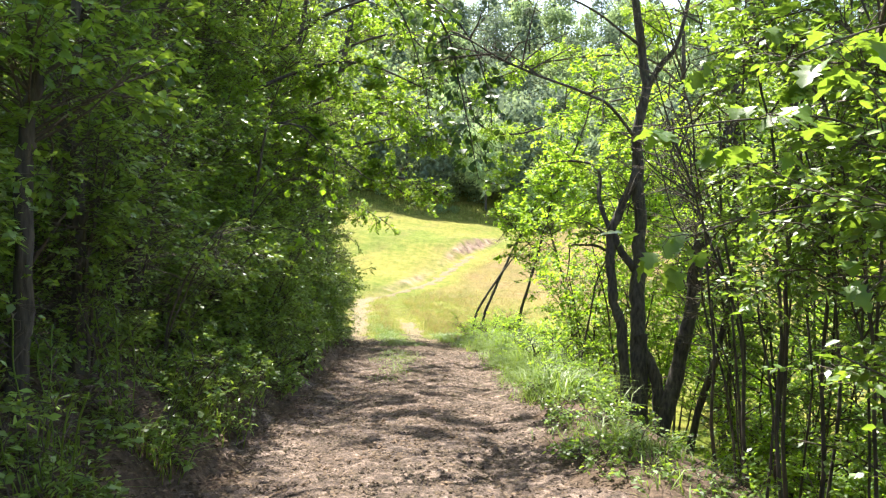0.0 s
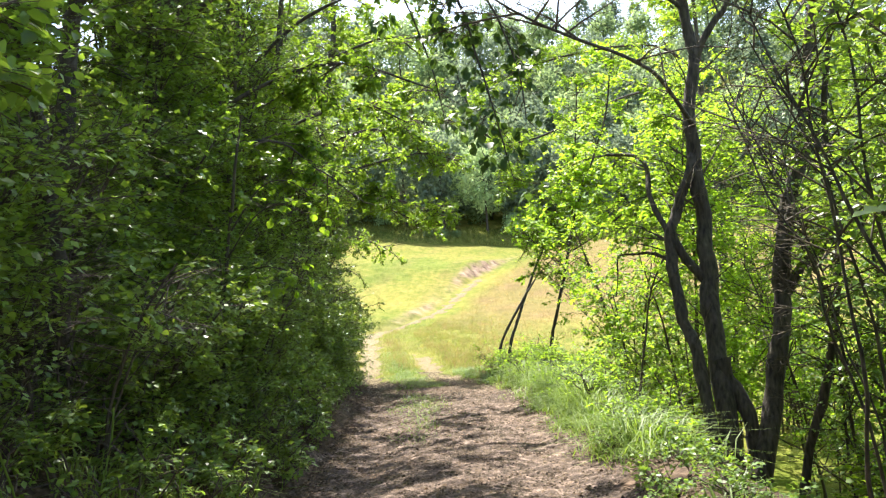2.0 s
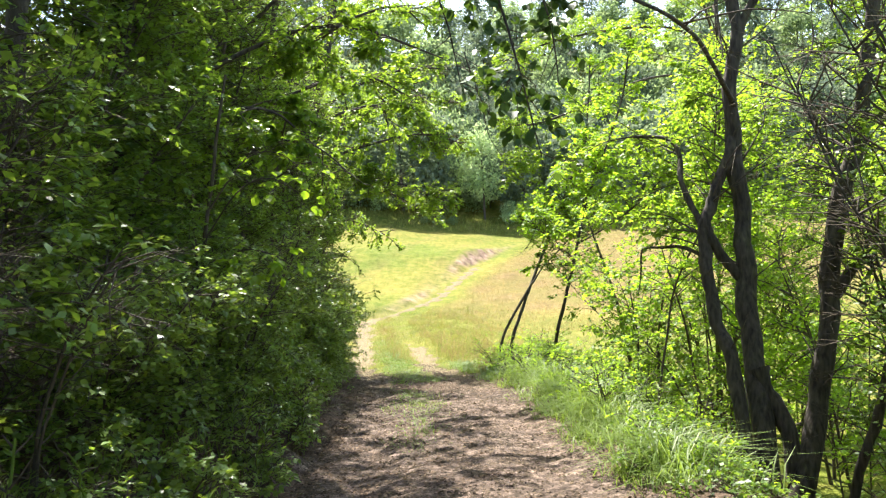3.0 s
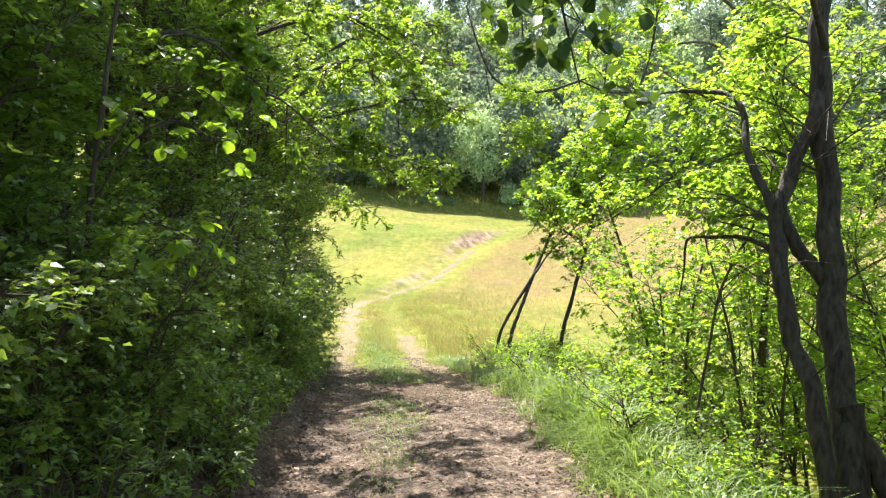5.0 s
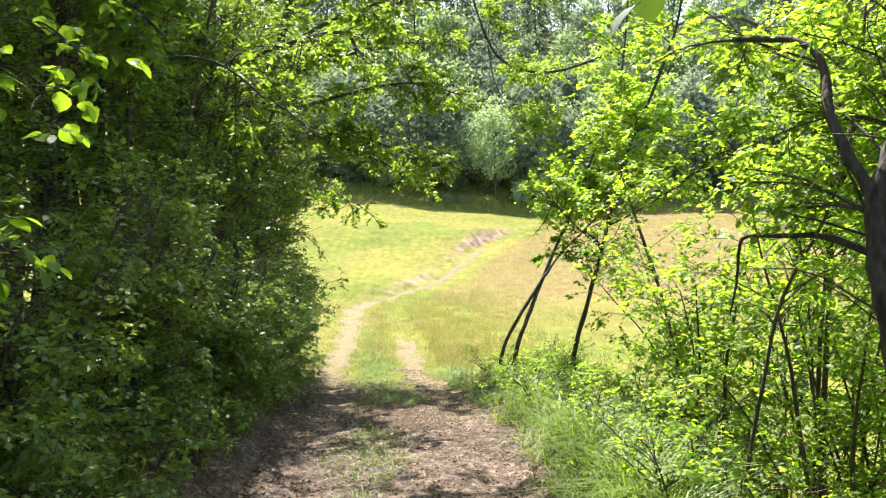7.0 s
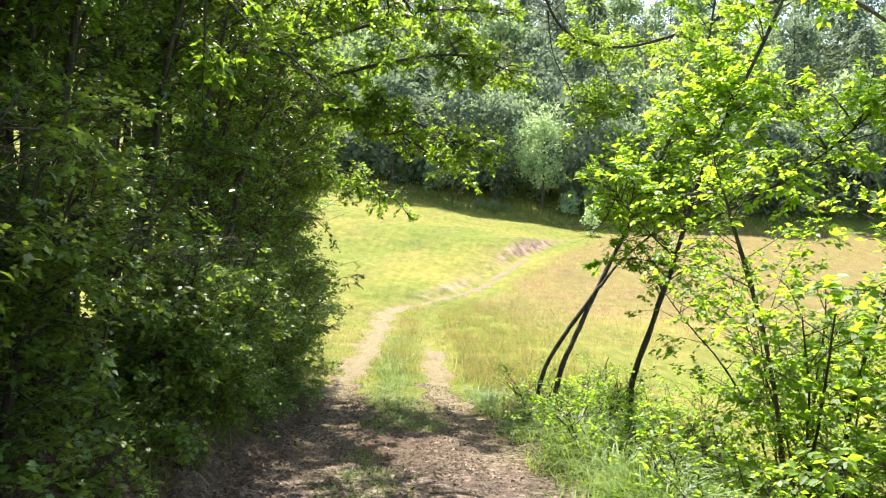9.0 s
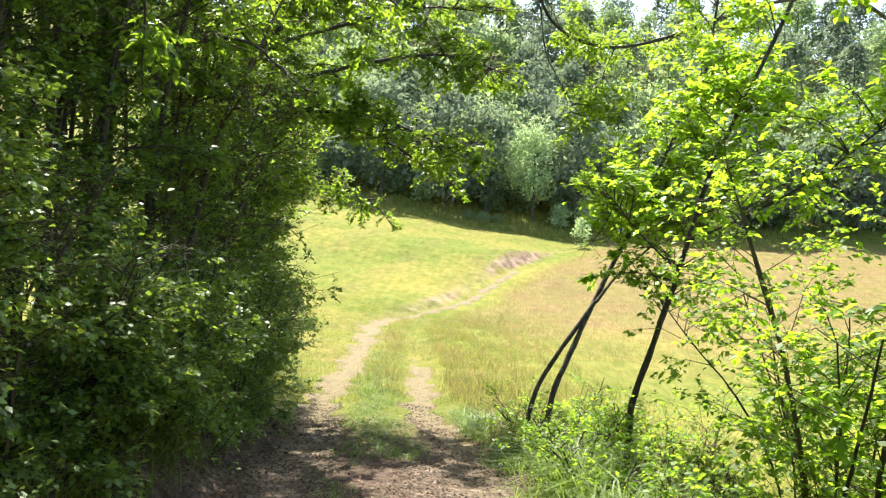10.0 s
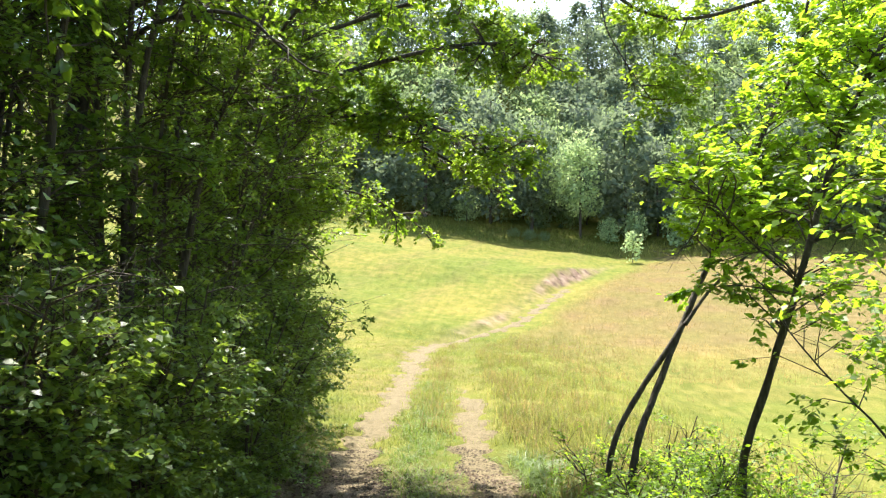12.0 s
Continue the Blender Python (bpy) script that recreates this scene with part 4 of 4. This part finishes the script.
# bough hanging over the middle of the way
hrng = np.random.default_rng(4)
woody("lime_tree", "tree behind the hedge with a leafy bough hanging over the path", "tree",
      [smooth_line([(-3.4, 8.0, 0.2), (-3.2, 8.1, 2.0), (-2.9, 8.3, 4.0), (-2.4, 8.5, 6.5)], 12), smooth_line([(-3.0, 8.2, 3.6), (-2.0, 8.3, 4.4), (-0.9, 8.3, 4.5), (-0.1, 8.2, 3.7), (0.15, 8.1, 2.9), (0.32, 8.05, 2.0)], 14, hrng, 0.012),
       smooth_line([(-0.9, 8.3, 4.5), (-0.5, 8.5, 3.9), (-0.25, 8.5, 3.2), (-0.15, 8.4, 2.55)], 10, hrng, 0.012), smooth_line([(-0.3, 8.2, 4.0), (0.2, 8.0, 3.5), (0.45, 7.95, 2.9), (0.5, 7.95, 2.45)], 10, hrng, 0.012)],
      [(0.1, 0.03), (0.022, 0.003), (0.012, 0.003), (0.012, 0.003)], SHADED_LIME_LEAF, BARK, hrng, 56, 0.34, 185, 0.22, 3, 0.072, "lime", lo=0.45, flat=0.7, stem_name="limb", thick=0.004, split=True, rise=-0.2, single=True, bare=1)

# unseen trees added behind the walker, to keep sky light off the hedge
for x, y in [(-3.0, -3.5), (-2.6, -7.0), (2.8, -3.0), (3.2, -6.5), (0.4, -10.5), (-1.8, -11.0), (5.5, 1.0), (6.0, -3.0)]:
    shrub(x, y, 6.5, 1.4, 4, trng, "unseen_shade_tree", "unseen leafy young tree added behind the walker for shade", HEDGE_LEAF, n1=60, n2=200, per=7, size=0.17, shape="simple", len1=1.5, len2=0.7, lo=0.05, group="trees along the shaded lane", radius=0.05)


# ---- grass, herbs, litter ----
def blades(pos, height, width, lean, rng):
    n = len(pos)
    a = rng.uniform(0, 2 * np.pi, n)
    out = np.stack([np.cos(a), np.sin(a), 0 * a], -1)
    side = np.stack([-np.sin(a), np.cos(a), 0 * a], -1) * (width * 0.5)[:, None]
    mid = pos + out * (lean * height * 0.3)[:, None] + np.array([0, 0, 1.0]) * (height * 0.6)[:, None]
    tip = pos + out * (lean * height)[:, None] + np.array([0, 0, 1.0]) * (height * (1 - 0.25 * lean))[:, None]
    v = np.stack([pos - side, pos + side, mid - side * 0.8, mid + side * 0.8, tip - side * 0.12, tip + side * 0.12], 1)
    f = np.array([(0, 1, 3, 2), (2, 3, 5, 4)])[None] + (np.arange(n) * 6)[:, None, None]
    return v.reshape(-1, 3), f.reshape(-1, 4)


def tufts(rng, x, y, per, spread, height, width, lean=0.6):
    xx = np.repeat(x, per) + rng.normal(0, spread, len(x) * per)
    yy = np.repeat(y, per) + rng.normal(0, spread, len(x) * per)
    n = len(xx)
    h = height * np.repeat(rng.uniform(0.6, 1.3, len(x)), per) * rng.uniform(0.6, 1.2, n)
    return blades(np.stack([xx, yy, land(xx, yy) - 0.02], -1), h, width * rng.uniform(0.7, 1.3, n), lean * rng.uniform(0.3, 1.3, n), rng)


def stuff(name, pile, material, label, category):
    ob = new(name, pile.mesh(name, material))
    return tagged(ob, label, category, kind="stuff")


grng = np.random.default_rng(9)
y = 1 + 19.5 * grng.random(2600) ** 0.6
d = 1.2 + np.abs(grng.normal(0, 0.42, 2600)) + 0.15 * wave(y, y, 2.0) + 0.5 * (1 - step(6, 9, y)) * grng.random(2600)
thick_here = wave(path_x(y) + d, y, 1.7, 4) + grng.normal(0, 0.5, 2600) > 0.5 - 0.6 * step(7.5, 10, y)
y, d = y[thick_here], d[thick_here]
stuff("verge_grass", Pile().add(*tufts(grng, path_x(y) + d, y, 8, 0.08, 0.17, 0.01, 1.6)), GRASS, "lush green grass tufts along the path verge", "grass")
y = np.concatenate([grng.normal(9.0, 0.3, 45), grng.normal(11.2, 0.5, 90), grng.normal(13.0, 0.6, 120), grng.normal(15.4, 0.5, 60)])
d = 1.5 + np.abs(grng.normal(0, 0.28, 315))
stuff("tall_verge_grass", Pile().add(*tufts(grng, path_x(y) + d, y, 13, 0.12, 0.34, 0.011, 1.7)), GRASS, "tall arching green grass clumps beside the path", "grass")
y = np.concatenate([grng.uniform(16.8, 30, 800), grng.normal(13.6, 0.9, 130), grng.normal(11.4, 0.6, 40)])
d = np.concatenate([np.clip(grng.normal(0, 0.22, 800), -0.45, 0.45), grng.normal(-0.3, 0.22, 130), grng.normal(-0.4, 0.16, 40)])
stuff("median_grass", Pile().add(*tufts(grng, path_x(y) + d, y, 10, 0.06, 0.1, 0.007, 1.4)), GRASS, "green grass strip between the wheel ruts", "grass")
y = 18 + 28 * grng.random(8200) ** 1.5
d = grng.choice([-1, 1], 8200) * (0.2 + np.abs(grng.normal(0, 2.6, 8200)))
keep = ((d > 1.4) | (y > 21)) & (path_mask(path_x(y) + d, y) < 0.4)
stuff("meadow_grass", Pile().add(*tufts(grng, path_x(y[keep]) + d[keep], y[keep], 6, 0.1, 0.13, 0.009, 1.3)), MEADOW_GRASS, "sunlit yellow-green meadow grass at the track side", "grass")
y = 17.5 + 27 * grng.random(5200) ** 1.7          # seeding grass left standing beside the ruts
d = np.where(grng.random(5200) < 0.87, 1.3 + np.abs(grng.normal(0, 2.0, 5200)), np.clip(grng.normal(0.05, 0.2, 5200), -0.4, 0.4))
clump = (wave(path_x(y) + d, y, 1.5, 3) + grng.normal(0, 0.35, 5200) > -0.15) & ((d > 0.6) | (y > 22))
y, d = y[clump], d[clump]
straw = grng.random(len(y)) < 0.3
for name, these, high, material, label in [("seeding_grass", straw, 0.3, DRY_GRASS, "tall straw-coloured seeding grass beside the ruts"), ("standing_grass", ~straw, 0.24, MEADOW_GRASS, "standing yellow-green meadow grass beside the ruts")]:
    stuff(name, Pile().add(*tufts(grng, path_x(y[these]) + d[these], y[these], 8, 0.09, high, 0.007, 0.9)), material, label, "grass")
y = 34 + 46 * grng.random(10000) ** 1.2
d = 1.6 + 2.5 * (1 - step(36, 46, y)) + grng.uniform(0, 1, 10000) ** 1.5 * 26
stuff("dry_field_grass", Pile().add(*tufts(grng, path_x(y) + d, y, 3, 0.35, 0.2, 0.011, 1.2)), DRY_GRASS, "tall dry brown grass of the unmown field", "grass")
y = grng.choice(grng.uniform(2, 19, 34), 460) + grng.normal(0, 0.14, 460)
d = -1.5 - np.abs(grng.normal(0, 0.35, 460))
stuff("bank_grass", Pile().add(*tufts(grng, path_x(y) + d, y, 9, 0.05, 0.27, 0.008, 1.5)), GRASS, "grass and herbs hanging from the shaded bank", "grass")

# dead leaves on the path, thickest along its foot
n = 30000
y = grng.uniform(1.5, 19.5, n)
d = np.where(grng.random(n) < 0.5, -1.8 + 0.75 * np.abs(grng.normal(0, 1, n)) - 0.6 * grng.random(n), grng.uniform(-1.8, 1.5, n))
y, d, n = np.concatenate([y, grng.uniform(1.5, 19.5, 12000)]), np.concatenate([d, grng.uniform(-2.5, -1.15, 12000)]), n + 12000      # the foot of the bank is deep in leaves
x = path_x(y) + d
pos = np.stack([x, y, land(x, y) + 0.02 + grng.uniform(0, 0.02, n)], -1)
a = grng.uniform(0, 2 * np.pi, n)
stuff("leaf_litter", Pile().add(*leaves(pos, np.stack([np.cos(a), np.sin(a), grng.normal(0, 0.2, n)], -1), np.array([0, 0, 1.0]) + grng.normal(0, 0.3, (n, 3)), grng.uniform(0.018, 0.05, n), "simple")),
      LITTER, "dry brown fallen leaves on the path", "leaf litter")

# small clods and chips of wood and bark trodden into the path
n = 34000
y = 1.5 + 19.5 * grng.random(n) ** 1.2
d = grng.normal(0, 0.8, n)
x = path_x(y) + d
bare = path_mask(x, y) > 0.5
x, y, n = x[bare], y[bare], int(bare.sum())
a, r = grng.uniform(0, 2 * np.pi, n), grng.uniform(0.004, 0.015, n)
c = np.stack([x, y, land(x, y) + 0.02], -1)
ux, uy = np.stack([np.cos(a), np.sin(a), 0 * a], -1) * (r * grng.uniform(1, 2, n))[:, None], np.stack([-np.sin(a), np.cos(a), 0 * a], -1) * r[:, None]
top = c + np.array([0, 0, 1.0]) * (r * 0.9)[:, None]
v = np.stack([c - ux, c - uy, c + ux, c + uy, top], 1).reshape(-1, 3)
f = (np.array([(0, 1, 4, 4), (1, 2, 4, 4), (2, 3, 4, 4), (3, 0, 4, 4)])[None, :, :3] + (np.arange(n) * 5)[:, None, None]).reshape(-1, 3)
clods = new("soil_clods", raw_mesh("soil_clods", v, f, CLOD))
tagged(clods, "small dark clods and bark chips on the path", "soil", kind="stuff")

# ---- far woods ----
def far_tree(name, label, height, width, leaf, rng, n=2600, conifer=False, size=0.5, middle=0.46, half=0.46):
    base = new(name)
    tagged(base, label, "tree", "trees of the far wood")
    part("trunk", Pile().add(*tube(smooth_line([(0, 0, -1), (0.1, 0, height * 0.4), (0, 0.1, height * 0.95)], 6), np.linspace(0.22, 0.03, 6) * height / 14, 6)), BARK, base)
    crown = Pile()
    if conifer:
        h = rng.uniform(0.03, 1.0, n)
        a = rng.uniform(0, 2 * np.pi, n)
        r = width * 0.5 * (1.03 - h) ** 0.7 * (0.7 + 0.3 * np.sin(h * 45 + 3 * np.sin(a * 2 + h * 9))) * rng.uniform(0.4, 1.1, n)
        pos = np.stack([r * np.cos(a), r * np.sin(a), h * height], -1)
        along = np.stack([np.cos(a), np.sin(a), -0.35 + 0 * a], -1) + rng.normal(0, 0.25, (n, 3))
        crown.add(*leaves(pos, along, np.array([0, 0, 1.0]) + rng.normal(0, 0.4, (n, 3)), size * rng.uniform(0.5, 1.3, n), "simple"))
    else:
        blobs = 46
        a, e = rng.uniform(0, 2 * np.pi, blobs), rng.uniform(-1.1, 1.4, blobs)
        c = np.stack([np.cos(a) * np.cos(e), np.sin(a) * np.cos(e), np.sin(e)], -1) * (width * 0.36, width * 0.36, height * half) * rng.uniform(0.55, 1.05, (blobs, 1)) + (0, 0, height * middle)
        w = rng.integers(0, blobs, n)
        d = unit(rng.normal(0, 1, (n, 3)))
        pos = c[w] + d * width * 0.145 * rng.uniform(0.5, 1.05, (n, 1)) * (1, 1, 0.8)
        crown.add(*leaves(pos, d + rng.normal(0, 0.6, (n, 3)), d + (0, 0, 0.6) + rng.normal(0, 0.5, (n, 3)), size * rng.uniform(0.5, 1.3, n), "simple"))
    part("crown", crown, leaf, base)
    return base


frng = np.random.default_rng(21)
BROAD = "tall broadleaf tree with rounded green crown in a wood"
kinds = [far_tree("broadleaf_tree", BROAD, 13, 9, HAZY_FAR_LEAF, frng, 2300, size=0.62), far_tree("broadleaf_tree", BROAD, 11, 8, HAZY_FAR_LEAF, frng, 2200, size=0.58),
         far_tree("conifer_tree", "pointed green conifer paled by painted haze in a wood on the hillside", 13, 13.0, HAZY_NEEDLE, frng, 2200, True, 0.65), far_tree("broadleaf_tree", BROAD, 14, 9, HAZY_NEEDLE, frng, 2300, size=0.62)]
for k, ob in enumerate(kinds):
    ob.location = on_land(-14 + 15 * k, 104)
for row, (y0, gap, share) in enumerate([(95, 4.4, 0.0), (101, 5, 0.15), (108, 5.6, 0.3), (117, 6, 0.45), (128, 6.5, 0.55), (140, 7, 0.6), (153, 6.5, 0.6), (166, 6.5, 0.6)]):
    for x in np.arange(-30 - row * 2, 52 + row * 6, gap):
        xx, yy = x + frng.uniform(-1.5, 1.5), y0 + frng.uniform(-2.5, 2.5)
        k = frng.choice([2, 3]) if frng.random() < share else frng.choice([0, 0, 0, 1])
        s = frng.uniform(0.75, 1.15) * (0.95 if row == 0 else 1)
        # Front row gets the darker leaf: shade at the wood's foot by colour.
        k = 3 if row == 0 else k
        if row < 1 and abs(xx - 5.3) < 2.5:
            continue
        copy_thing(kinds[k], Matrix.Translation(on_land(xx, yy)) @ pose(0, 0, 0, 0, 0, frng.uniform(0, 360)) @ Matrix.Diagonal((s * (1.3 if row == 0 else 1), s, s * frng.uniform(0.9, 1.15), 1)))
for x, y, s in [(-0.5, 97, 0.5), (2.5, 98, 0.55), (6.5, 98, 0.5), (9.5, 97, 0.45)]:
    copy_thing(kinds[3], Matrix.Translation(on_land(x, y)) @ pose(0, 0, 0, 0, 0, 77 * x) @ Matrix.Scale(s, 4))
low = far_tree("wood_edge_bush", "low green bush at the foot of the far wood", 3.2, 5.5, HAZY_FAR_LEAF, frng, 700, size=0.4)
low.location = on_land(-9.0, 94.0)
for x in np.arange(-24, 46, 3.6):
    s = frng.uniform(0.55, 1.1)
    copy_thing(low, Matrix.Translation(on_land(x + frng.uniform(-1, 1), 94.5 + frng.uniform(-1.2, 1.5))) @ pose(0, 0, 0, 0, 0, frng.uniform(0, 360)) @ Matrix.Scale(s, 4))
pale = far_tree("pale_tree", "rounded pale green tree standing before the wood", 10.5, 8.6, HAZY_PALE_LEAF, frng, 5600, size=0.36, middle=0.6, half=0.38)
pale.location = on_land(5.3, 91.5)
young = far_tree("field_sapling", "small pale green young tree in the open field", 3.0, 2.0, HAZY_PALE_LEAF, frng, 420, False, 0.26)
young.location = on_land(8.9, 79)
bush = far_tree("pale_bush", "pale green bush at the edge of the far wood", 4.5, 5.0, HAZY_PALE_LEAF, frng, 1200, size=0.4)
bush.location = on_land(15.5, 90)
for x, y, s in [(8.2, 91, 0.55), (-6.5, 93.0, 0.7), (10.8, 92, 0.7)]:
    copy_thing(bush, Matrix.Translation(on_land(x, y)) @ pose(0, 0, 0, 0, 0, 61 * x) @ Matrix.Scale(s, 4))
for x, y, s in [(-1.4, 88.4, 0.28), (0.2, 88.0, 0.34), (1.6, 88.6, 0.26)]:
    copy_thing(low, Matrix.Translation(on_land(x, y)) @ pose(0, 0, 0, 0, 0, 61 * x) @ Matrix.Scale(s, 4))
y = frng.uniform(85.5, 93.5, 2600)
x = frng.uniform(-26, 34, 2600)
# Paler meadow blades here stand in for haze over the shaded strip.
stuff("wood_edge_grass", Pile().add(*tufts(frng, x, y, 5, 0.3, 0.5, 0.03, 1.0)), MEADOW_GRASS, "long green grass in the shade of the far wood", "grass")
